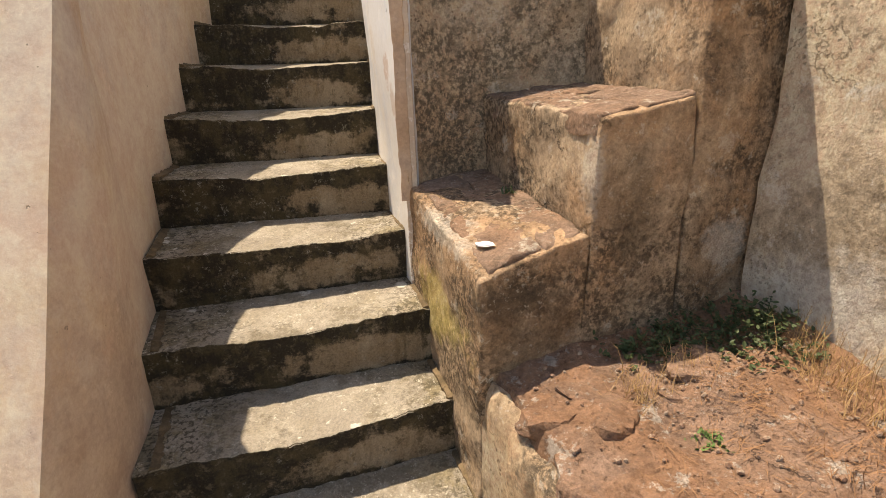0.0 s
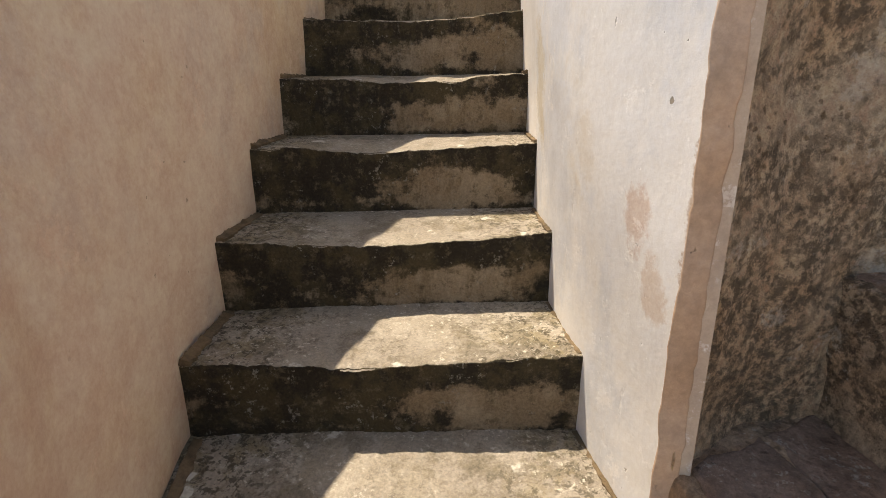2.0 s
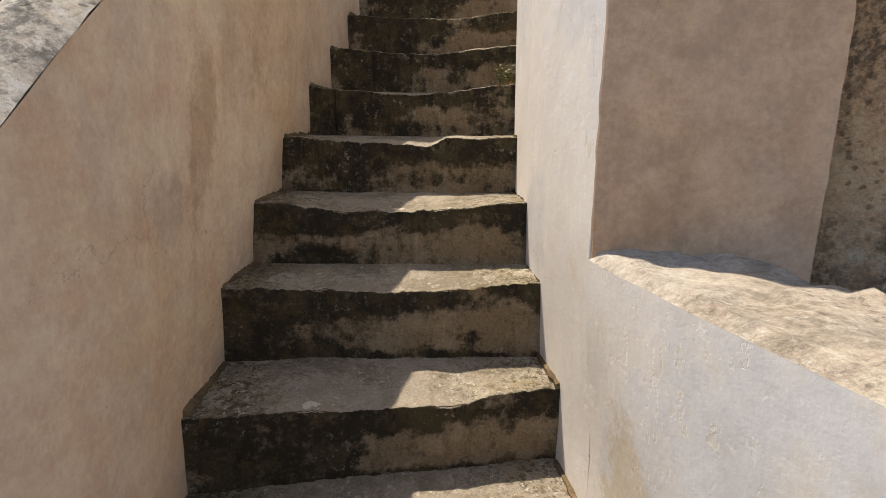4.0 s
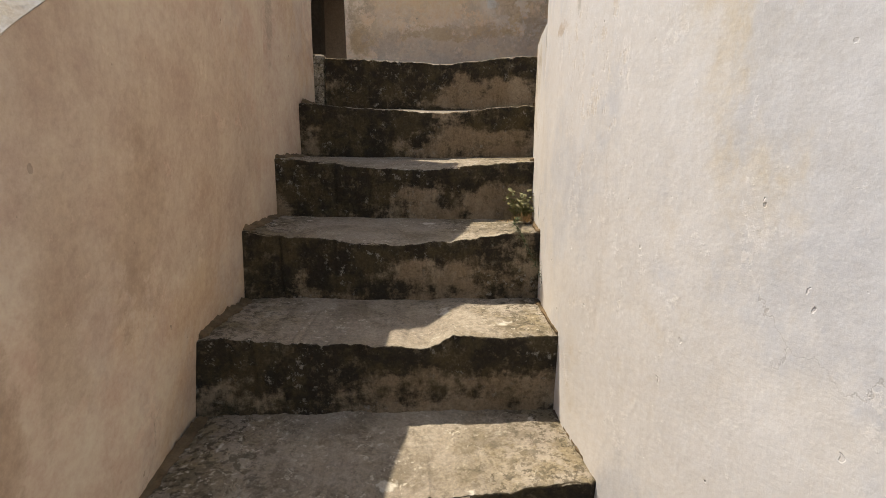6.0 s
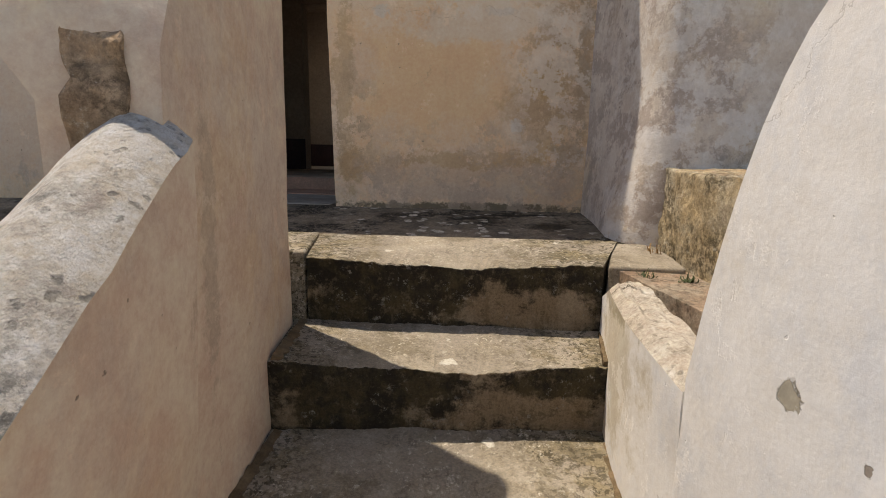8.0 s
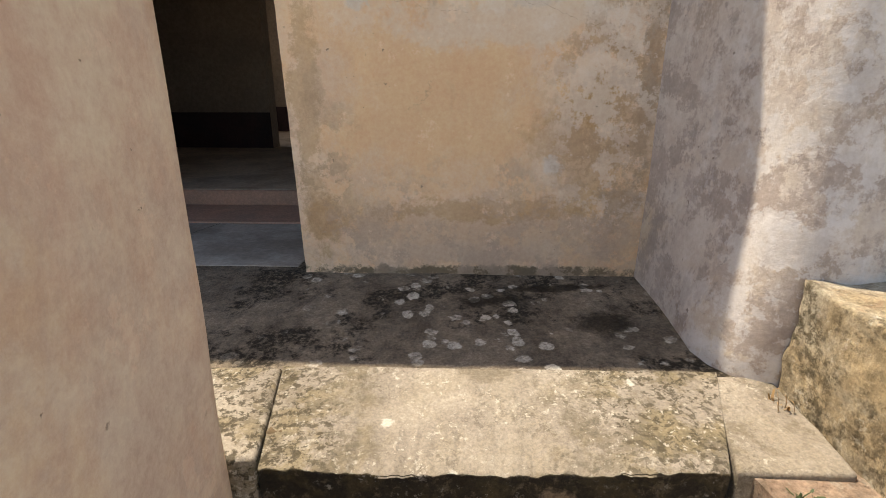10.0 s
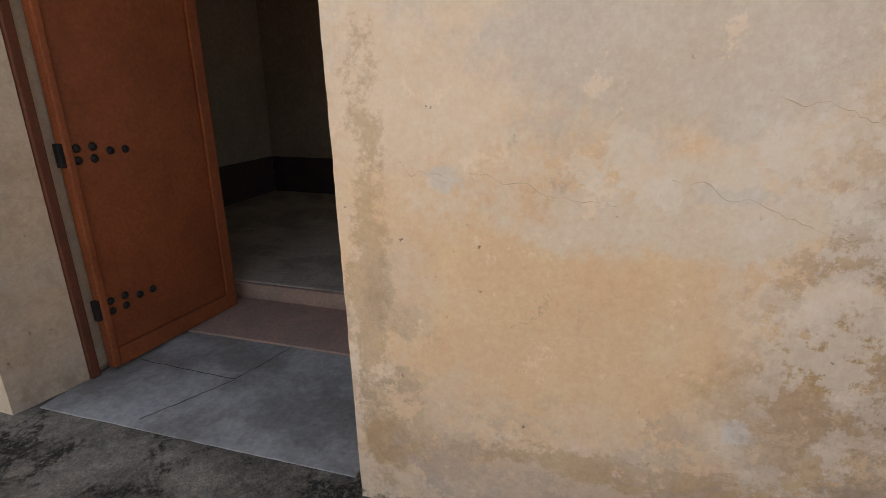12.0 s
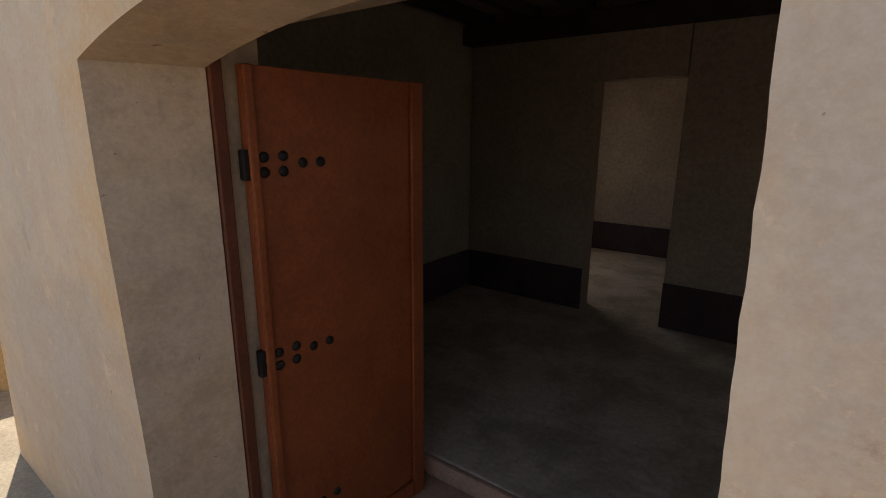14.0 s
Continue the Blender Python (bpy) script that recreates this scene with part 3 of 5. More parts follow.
def build_step(i):
    """One worn step: sagging nose, mouldy riser, trodden top."""
    z, left, right = STEPS[i]
    lower = STEPS[i - 1][0] if i else z - 0.24
    if i + 1 < len(STEPS):
        back_l, back_r = STEPS[i + 1][1], STEPS[i + 1][2]
        extra = 0.05
    else:
        back_l, back_r, extra = (-1.31, 5.495), (-0.10, 5.280), 0.02
    rise = z - lower
    rng = random.Random(40 + i)
    dip, lean, chip_at = rng.uniform(0.022, 0.034), rng.uniform(-0.006, 0.006), rng.uniform(0.5, 0.75)
    rings = []
    for u in steps_between(-0.05 if i + 1 < len(STEPS) else 0.025, 1.05 if i + 1 < len(STEPS) else 0.99, 200):
        a = Vector((left[0] + (right[0] - left[0]) * u, left[1] + (right[1] - left[1]) * u, 0))
        b = Vector((back_l[0] + (back_r[0] - back_l[0]) * u, back_l[1] + (back_r[1] - back_l[1]) * u, 0))
        way = (b - a).normalized()
        depth = (b - a).length + extra
        m = min(max(u, 0), 1)
        worn = dip * math.sin(math.pi * m) ** 1.4 + 0.011 * noise.noise((u * 5, i * 3.1, 0)) + 0.005 * noise.noise((u * 19, i * 7.7, 3)) + 0.006 * max(0.0, noise.noise((u * 34, i * 2.7, 6))) + 0.003 * noise.noise((u * 90, i * 2.7, 6))
        if i == 11:
            worn += 0.018 * math.exp(-((u - 0.62) / 0.05) ** 2) - 0.012 * math.exp(-((u - 0.72) / 0.06) ** 2)
        back = 0.010 * math.sin(math.pi * m) + 0.012 * noise.noise((u * 4, i * 5.3, 9)) + 0.006 * noise.noise((u * 22, i, 5)) + 0.007 * max(0.0, noise.noise((u * 38, i, 8))) + 0.003 * noise.noise((u * 95, i, 8))
        r = 0.006 + 0.004 * noise.noise((u * 11, i, 2))
        ring = []
        for f in steps_between(0, 1, 7):
            h = -rise - 0.03 + (rise + 0.03 - r - worn) * f
            ring.append((back + 0.012 * (1 - f) + 0.006 * noise.noise((u * 8, f * 3, i * 2.0)), h))
        for k in range(1, 5):
            t = math.pi / 2 * k / 4
            ring.append((back + r * (1 - math.cos(t)), -r - worn + r * math.sin(t)))
        for f in steps_between(0.08, 1, 8):
            d = r + back + (depth - r - back) * f
            ring.append((d, -worn * (1 - f) ** 0.8 + (0.012 if i + 1 < len(STEPS) else 0.023) * f + 0.004 * noise.noise((u * 6, f * 4, i * 4.4)) + lean * u))
        ring.append((depth, -rise - 0.03))
        rings.append([a + way * d + Vector((0, 0, z + h)) for d, h in ring])
    verts, faces = loft(rings)
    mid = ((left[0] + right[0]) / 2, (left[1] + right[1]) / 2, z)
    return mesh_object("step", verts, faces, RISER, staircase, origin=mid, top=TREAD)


for index in range(len(STEPS)):
    build_step(index)


DIRT = simple("mossy_dirt", (0.21, 0.145, 0.08), (0.11, 0.078, 0.042), 14.0, 0.98, 0.9)


def dirt_fillet(points, width, seed):
    """A ragged bead of earth and moss in the corner between a step and a wall: points and the way out of the wall."""
    rings = []
    for k, (p, out) in enumerate(points):
        w = width * (0.40 + 0.8 * abs(noise.noise((k * 0.23, seed * 3.7, 1.0))) + 0.3 * abs(noise.noise((k * 0.9, seed, 4.0))))
        h = w * (0.7 + 0.4 * abs(noise.noise((k * 0.4, seed * 2.1, 8.0))))
        p = Vector(p)
        ring = [p - out * 0.02 - Vector((0, 0, 0.01)), p - out * 0.012 + Vector((0, 0, h)), p + out * w * 0.35 + Vector((0, 0, h * 0.42)), p + out * w + Vector((0, 0, 0.001)), p + out * w - Vector((0, 0, 0.012))]
        rings.append([rough_point(q, 0.003, 45.0, seed) for q in ring])
    verts, faces = loft(rings)
    return verts, faces


for index in range(len(STEPS) - 1):
    z, west_end, east_end = STEPS[index]
    west_next, east_next = STEPS[index + 1][1], STEPS[index + 1][2]
    for side, a, b_ in ((1, west_end, west_next), (-1, east_end, east_next)):
        out = (Vector((east_end[0], east_end[1], 0)) - Vector((west_end[0], west_end[1], 0))).normalized() * side
        shift = 0.012 if side > 0 else 0.004
        row = [((a[0] + (b_[0] - a[0]) * f + out.x * shift, a[1] + (b_[1] - a[1]) * f + out.y * shift, z + 0.004 + 0.006 * f), out) for f in steps_between(0.03, 1.0, 40)]
        verts, faces = dirt_fillet(row, 0.020 if side > 0 else 0.011, index * 2.0 + side)
        mesh_object("corner_dirt", verts, faces, DIRT, staircase, "brown moss and dirt in the step corner")


# ---- wall to the west of the stair, with its sloping coping ----
# y: x of the face at the foot, x at the top, z of the top, z of the foot
LEFT = [
    (0.55, -0.89, -0.90, 1.78, -0.35), (0.90, -0.90, -0.91, 1.78, -0.35), (1.16, -0.92, -0.95, 1.79, -0.1), (1.46, -1.03, -1.04, 1.81, 0.1), (1.76, -1.165, -1.14, 1.84, 0.4),
    (2.13, -1.31, -1.25, 2.075, 0.7), (2.40, -1.35, -1.29, 2.30, 0.9), (2.71, -1.395, -1.32, 2.57, 1.1), (3.06, -1.445, -1.345, 2.865, 1.4), (3.38, -1.465, -1.345, 3.085, 1.7),
    (3.60, -1.445, -1.335, 3.26, 1.9), (3.90, -1.435, -1.32, 3.465, 2.2), (4.19, -1.405, -1.31, 3.65, 2.4), (4.40, -1.385, -1.31, 3.78, 2.5),
]
west_wall = thing("wall_west", (-1.5, 3.0, 0.0), "smooth brown lime-plastered wall beside the stair", "wall", kind="structure")
rings, coping_rings = [], []
for y in steps_between(0.80, 4.36, 90):
    x0, x1, top, foot = smooth_along(LEFT, y)
    ring = []
    for f in steps_between(0, 1, 22):
        bulge = 0.012 * noise.noise((y * 1.7, f * 2.5, 1)) + 0.004 * noise.noise((y * 7, f * 9, 2))
        ring.append(Vector((x0 + (x1 - x0) * f + bulge, y, foot + (top - 0.001 - foot) * f)))
    ring += [Vector((x1 - 0.15, y, top - 0.08)), Vector((x1 - 0.20, y, foot))]
    # the low end of the wall is battered
    k = max(0.0, 1 - (y - 0.80) / 0.9)
    ring = [Vector((p.x, p.y + k * 0.44 * (p.z - 0.47), p.z)) for p in ring]
    rings.append(ring)
    arc = []
    for t in steps_between(0, 1, 14):
        arc.append(Vector((x1 - 0.001 - 0.175 * t, y, top + 0.002 + 0.046 * math.sin(math.pi * min(t * 0.95, 1.0)) ** 0.9 - 0.05 * max(0.0, t - 0.6))))
    arc += [Vector((x1 - 0.17, y, top - 0.14)), Vector((x1 - 0.05, y, top - 0.05)), Vector((x1 - 0.006, y, top - 0.004))]
    arc = [Vector((p.x, p.y + k * 0.44 * (p.z - 0.47), p.z)) for p in arc]
    if y > 1.25:
        coping_rings.append([rough_point(rough_point(p, 0.005, 7, 4), 0.004, 31, 2) for p in arc])
verts, faces = loft(rings)
mesh_object("plaster_face", verts, faces, LEFT_PLASTER, west_wall)
verts, faces = loft(coping_rings)
mesh_object("coping", verts, faces, COPING, west_wall, "rough bleached rounded cement coping")

# the tall end of that wall
TALL = [(4.34, -1.390, 3.92), (4.42, -1.382, 4.12), (4.55, -1.370, 4.40), (4.70, -1.352, 4.64), (4.90, -1.333, 4.87), (5.06, -1.319, 5.02), (5.11, -1.318, 5.04), (5.14, -1.335, 5.03)]
rings = []
for y in steps_between(4.34, 5.14, 40):
    x, top = along(TALL, y)
    ring = []
    for f in steps_between(0, 1, 40):
        z = 2.3 + (top - 0.04 - 2.3) * f
        ring.append(rough_point((x + 0.05 * max(0.0, 5.0 - y) * (z - 2.6), y, z), 0.008, 3.0, 7))
    ring += [Vector((x - 0.03, y, top)), Vector((x - 0.12, y, top + 0.02)), Vector((x - 0.22, y, top - 0.01)), Vector((-1.605, y, top - 0.06)), Vector((-1.605, y, 3.9)), Vector((-1.54, y, 3.8)), Vector((-1.54, y, 2.3))]
    rings.append(ring)
verts, faces = loft(rings)
mesh_object("tall_end", verts, faces, LEFT_PLASTER, west_wall)

part("broken_foot", prism([(-1.49, 4.325, 3.92), (-1.395, 4.325, 3.88), (-1.395, 4.40, 3.96), (-1.49, 4.40, 4.00)], 3.70, 0.025, 0.018, 0.010, 13.0, 27), RUBBLE, west_wall, "broken masonry where the coping meets the tall wall", smooth=True)

# ---- walls to the east of the stair ----
EAST = [(s[2][1], s[2][0]) for s in STEPS]


def east_x(y):
    return smooth_along(EAST, y)[0] if y > EAST[0][0] else EAST[0][1]


def east_wall(name, y0, y1, bottom, top, depth, label, seed, lean=lambda y, z: 0.0):
    wall = thing(name, (east_x(y0), y0, 0.0), label, "wall", kind="structure")
    rings = []
    n = int((y1 - y0) / 0.03)
    for i, y in enumerate(steps_between(y0, y1, n)):
        x = east_x(y)
        h = top(y)
        ring = []
        for f in steps_between(0, 1, 24):
            z = bottom(y) + (h - 0.02 - bottom(y)) * f
            slant = lean(y, z)
            ring.append(Vector((x + 0.008 * noise.noise((y * 2.1, f * 3, seed)) + 0.003 * noise.noise((y * 8, f * 11, seed)) + slant, y, z)))
        ring.append(Vector((x + slant + 0.025, y, h + 0.006 * noise.noise((y * 14, 0, seed)))))
        for f in steps_between(0.1, 1, 6):
            ring.append(Vector((x + slant + 0.025 + (depth(y) - 0.025) * f, y, h + 0.016 * noise.noise((y * 9, f * 5, seed)) + 0.008 * noise.noise((y * 31, f * 14, seed)))))
        ring.append(Vector((x + depth(y), y, bottom(y))))
        rings.append(ring)
    verts, faces = loft(rings)
    mesh_object("plaster_body", verts, faces, RIGHT_PLASTER, wall, top=LIME_TOP)
    return wall


east_wall("wall_east_lower", 1.975, 3.035, lambda y: 0.5, lambda y: 2.222 + 0.008 * (y - 2.2), lambda y: min(0.30, 0.05 + 0.5 * (y - 1.975)), "whitewashed low wall beside the stair with chipped top edge", 3, lambda y, z: -min(1.0, max(0.0, z - y * 0.75 + 0.55) / 0.4) * (0.012 + 0.018 * (y - 1.975)))
east_wall("wall_east_upper", 3.04, 4.23, lambda y: 1.5, lambda y: 3.97 if y < 3.9 else 3.35 + 0.62 * max(0.0, 1 - ((y - 3.9) / 0.335) ** 2.6), lambda y: 0.42, "whitewashed tall wall with a rounded end beside the stair", 5, lambda y, z: -0.028 * min(1.0, max(0.0, z - 1.75) / 0.45) * (4.23 - y) / 1.19)
low_end = prism([(-0.158, 1.967, 2.21), (-0.112, 1.971, 2.19), (-0.105, 1.986, 2.19), (-0.158, 1.9735, 2.21)], 0.98, 0.02, 0.007, 0.003, 13.0, 23)
tagged(part("wall_lower_end", low_end, BROWN_PLASTER, None, smooth=True), "thin brown plaster edge of the whitewashed stair wall", "wall", kind="structure")
end_bm = prism([(-0.442, 3.030, 3.955), (0.025, 3.015, 3.93), (0.025, 3.0385, 3.93), (-0.445, 3.0385, 3.955)], 2.1, 0.025, 0.004, 0.002, 16.0, 21)
tagged(part("wall_upper_end", end_bm, BROWN_PLASTER, None, smooth=True), "brown plastered end face of the tall stair wall", "wall", kind="structure")
east_wall("wall_east_ledge", 4.235, 4.975, lambda y: 2.2, lambda y: 3.345 + 0.03 * (y - 4.2) - 0.5 * max(0.0, y - 4.85), lambda y: 0.12, "cream plastered ledge with a chipped edge", 6)

rubble = thing("wall_rubble", (0.3, 2.2, 0.0), "rough rubble wall darkened by lichen", "wall", kind="structure")
part("rubble_body", prism([(-0.126, 1.976, 2.05), (-0.05, 2.045, 2.05), (0.04, 2.11, 2.04), (0.22, 2.175, 2.03), (1.25, 2.16, 1.95), (1.25, 3.02, 2.0), (-0.06, 3.02, 2.15), (-0.06, 2.6, 2.12)], 0.2, 0.04, 0.020, 0.012, 6.0, 1), DARK_RUBBLE, rubble, smooth=True)
part("upper_rubble", prism([(0.02, 3.09, 3.3), (0.6, 2.85, 3.3), (1.3, 2.75, 3.3), (1.3, 4.2, 3.3), (0.02, 4.2, 3.3)], 2.0, 0.08, 0.02, 0.02, 4.0, 2), DARK_RUBBLE, rubble, smooth=True)

# side stair of rough blocks
side_stair = thing("side_stair", (0.5, 1.7, 0.5), "rough rendered side stair with stone-paved treads and lichen", "stair", kind="structure")


BLOCKS = [
    [(0.123, 1.264, 0.915), (0.455, 1.376, 1.005), (0.20, 2.19, 1.065), (-0.02, 2.17, 1.055), (-0.130, 1.995, 1.045)],
    [(0.458, 1.377, 1.335), (0.778, 1.485, 1.385), (0.60, 2.20, 1.41), (0.185, 2.20, 1.375)],
    [(0.780, 1.486, 1.80), (1.14, 1.608, 1.80), (1.14, 2.20, 1.81), (0.603, 2.20, 1.81)],
]
for k, corners in enumerate(BLOCKS):
    part("block", prism(corners, 0.1, 0.030, 0.014, 0.012, 7.0, 3 + k), RUBBLE, side_stair, smooth=True)
yard_wall = thing("wall_yard", (1.15, 1.2, 0.6), "tall rough cream yard wall with patchy render", "wall", kind="structure")
part("yard_wall_body", prism([(1.03, 1.56, 2.3), (1.36, 0.2, 2.3), (1.66, 0.2, 2.3), (1.42, 1.56, 2.3)], 0.1, 0.06, 0.02, 0.02, 4.0, 9), CREAM_RENDER, yard_wall, smooth=True)

# bank of red rock and earth beside the foot of the stair
def bank_edge(y):
    return east_x(max(y, 1.0)) + 0.02 if y > 1.0 else 0.25 + 0.22 * (1.0 - y)


rings = []
for y in steps_between(-0.6, 1.66, 70):
    x0 = bank_edge(y)
    ring = [Vector((x0, y, -0.4))]
    for f in steps_between(0, 1, 6):
        ring.append(rough_point((x0 + 0.012 * f, y, -0.35 + 0.86 * f), 0.012, 7, 3))
    for f in steps_between(0.02, 1, 50):
        x = x0 + 0.03 + (1.35 - x0) * f
        z = 0.58 + 0.14 * f + 0.05 * max(0, y - 0.9) - 0.06 * max(0.0, 0.9 - y)
        z += 0.035 * noise.noise((x * 4, y * 4, 1)) + 0.018 * noise.noise((x * 13, y * 13, 2)) + 0.008 * noise.noise((x * 40, y * 40, 4))
        ring.append(Vector((x, y, z)))
    ring.append(Vector((1.38, y, -0.4)))
    rings.append(ring)
verts, faces = loft(rings)
bank = tagged(mesh_object("ground_bank", verts, faces, ROCK), "bank of weathered red rock and dry earth", "ground", kind="structure")

# ---- ground that reaches the horizon ----
bm = bmesh.new()
bmesh.ops.create_grid(bm, x_segments=40, y_segments=40, size=600)
for v in bm.verts:
    v.co.z = -0.36
ground = tagged(part("ground", bm, GROUND, None), "dusty bare ground around the building", "ground", kind="structure")

# ---- terrace and landing ----
def terrace_z(x, y):
    n = (x + 1.279) * 0.177 + (y - 6.123) * 0.984
    return 3.398 + 0.067 * min(max((n + 0.7) / 0.7, 0.0), 1.0)


def floor_sheet(name, x0, x1, low, high, nx, ny, material, label, thick=0.3):
    verts, faces = [], []
    for i in range(nx + 1):
        x = x0 + (x1 - x0) * i / nx
        for j in range(ny + 1):
            y = low(x) + (high(x) - low(x)) * j / ny
            verts.append((x, y, terrace_z(x, y) + 0.006 * noise.noise((x * 3, y * 3, 5)) + 0.003 * noise.noise((x * 15, y * 15, 5))))
    m = len(verts)
    verts += [(v[0], v[1], v[2] - thick) for v in verts]
    w = ny + 1
    for i in range(nx):
        for j in range(ny):
            q = (i * w + j, i * w + j + 1, (i + 1) * w + j + 1, (i + 1) * w + j)
            faces += [q, tuple(m + k for k in reversed(q))]
    for i in range(nx):
        for j in (0, ny):
            faces.append((i * w + j, (i + 1) * w + j, m + (i + 1) * w + j, m + i * w + j))
    for j in range(ny):
        for i in (0, nx):
            faces.append((i * w + j, i * w + j + 1, m + i * w + j + 1, m + i * w + j))
    return tagged(mesh_object(name, verts, faces, material), label, "floor", kind="structure")


def facade_y(x):
    return 6.123 - 0.18 * (x + 1.279)


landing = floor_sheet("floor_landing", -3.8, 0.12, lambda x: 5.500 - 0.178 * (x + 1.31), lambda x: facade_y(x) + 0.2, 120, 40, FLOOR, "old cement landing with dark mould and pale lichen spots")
terrace = floor_sheet("floor_terrace", -9.0, -3.803, lambda x: 4.45, lambda x: facade_y(x) + 2.6, 60, 60, SLAB, "worn cement terrace floor in front of the house", 3.7)

tagged(part("floor_base", box(-3.7, 0.10, 5.30, 5.75, 3.0, 3.362, 0), SLAB, None), "cement bed under the landing", "floor", kind="structure")
slab = tagged(part("paving_slab", prism([(-2.0, 5.22, 3.412), (-1.279, 5.145, 3.406), (-1.279, 5.488, 3.420), (-2.0, 5.615, 3.424)], 3.1, 0.06, 0.004, 0.012, 6.0, 18), TREAD, None, smooth=True), "pale worn cement slab at the head of the stair", "floor", kind="structure")
tagged(part("joint_fill", box(-1.31, -1.24, 5.24, 5.48, 3.2, 3.395, 0.004), DIRT, None), "dirt-filled joint between the landing slabs", "joint", kind="structure")
kerb = tagged(part("kerb_slab", prism([(-0.276, 4.990, 3.384), (-0.128, 5.302, 3.405), (0.03, 5.262, 3.405), (-0.028, 4.945, 3.386)], 3.2, 0.04, 0.006, 0.010, 7.0, 19), TREAD, None, smooth=True), "worn stone slab between landing and side steps", "floor", kind="structure")
floor_sheet("floor_side", -3.8, -1.605, lambda x: 4.45, lambda x: 5.46 - 0.178 * (x + 1.31), 20, 16, FLOOR, "old cement floor behind the stair wall", 3.7)
ledge = floor_sheet("floor_ledge", -0.24, 1.2, lambda x: 4.24, lambda x: 5.40, 30, 20, LEDGE, "small ledge of red earth level with the landing")
ledge.location.z = -0.03

# ---- the house ----
JAMB = Vector((-1.279, 6.123, 0.0))
RIGHT, INTO = Vector((0.984, -0.177, 0.0)), Vector((0.177, 0.984, 0.0))
FLOOR_Z, ROOM_Z, TOP_Z = 3.465, 3.570, 6.38


def at(r, n, z):
    return JAMB + RIGHT * r + INTO * n + Vector((0, 0, z))


def house_bm(bm):
    """Moves a bmesh made in (along the front, into the house, up) to the world."""
    for v in bm.verts:
        v.co = at(*v.co)
    return bm


def arch(r0, r1, spring, rise, n):
    out = []
    for t in steps_between(0, 1, n):
        out.append((r0 + (r1 - r0) * t, spring + rise * (1 - (2 * t - 1) ** 2)))
    return out


house_front = thing("wall_front", at(-1, 0, FLOOR_Z), "cream and ochre plastered house front with a low arched doorway", "wall", kind="structure")


def strip(bm, a, b_):
    """Quads between two rows of points."""
    va, vb = [bm.verts.new(p) for p in a], [bm.verts.new(p) for p in b_]
    for i in range(len(a) - 1):
        bm.faces.new((va[i], va[i + 1], vb[i + 1], vb[i]))


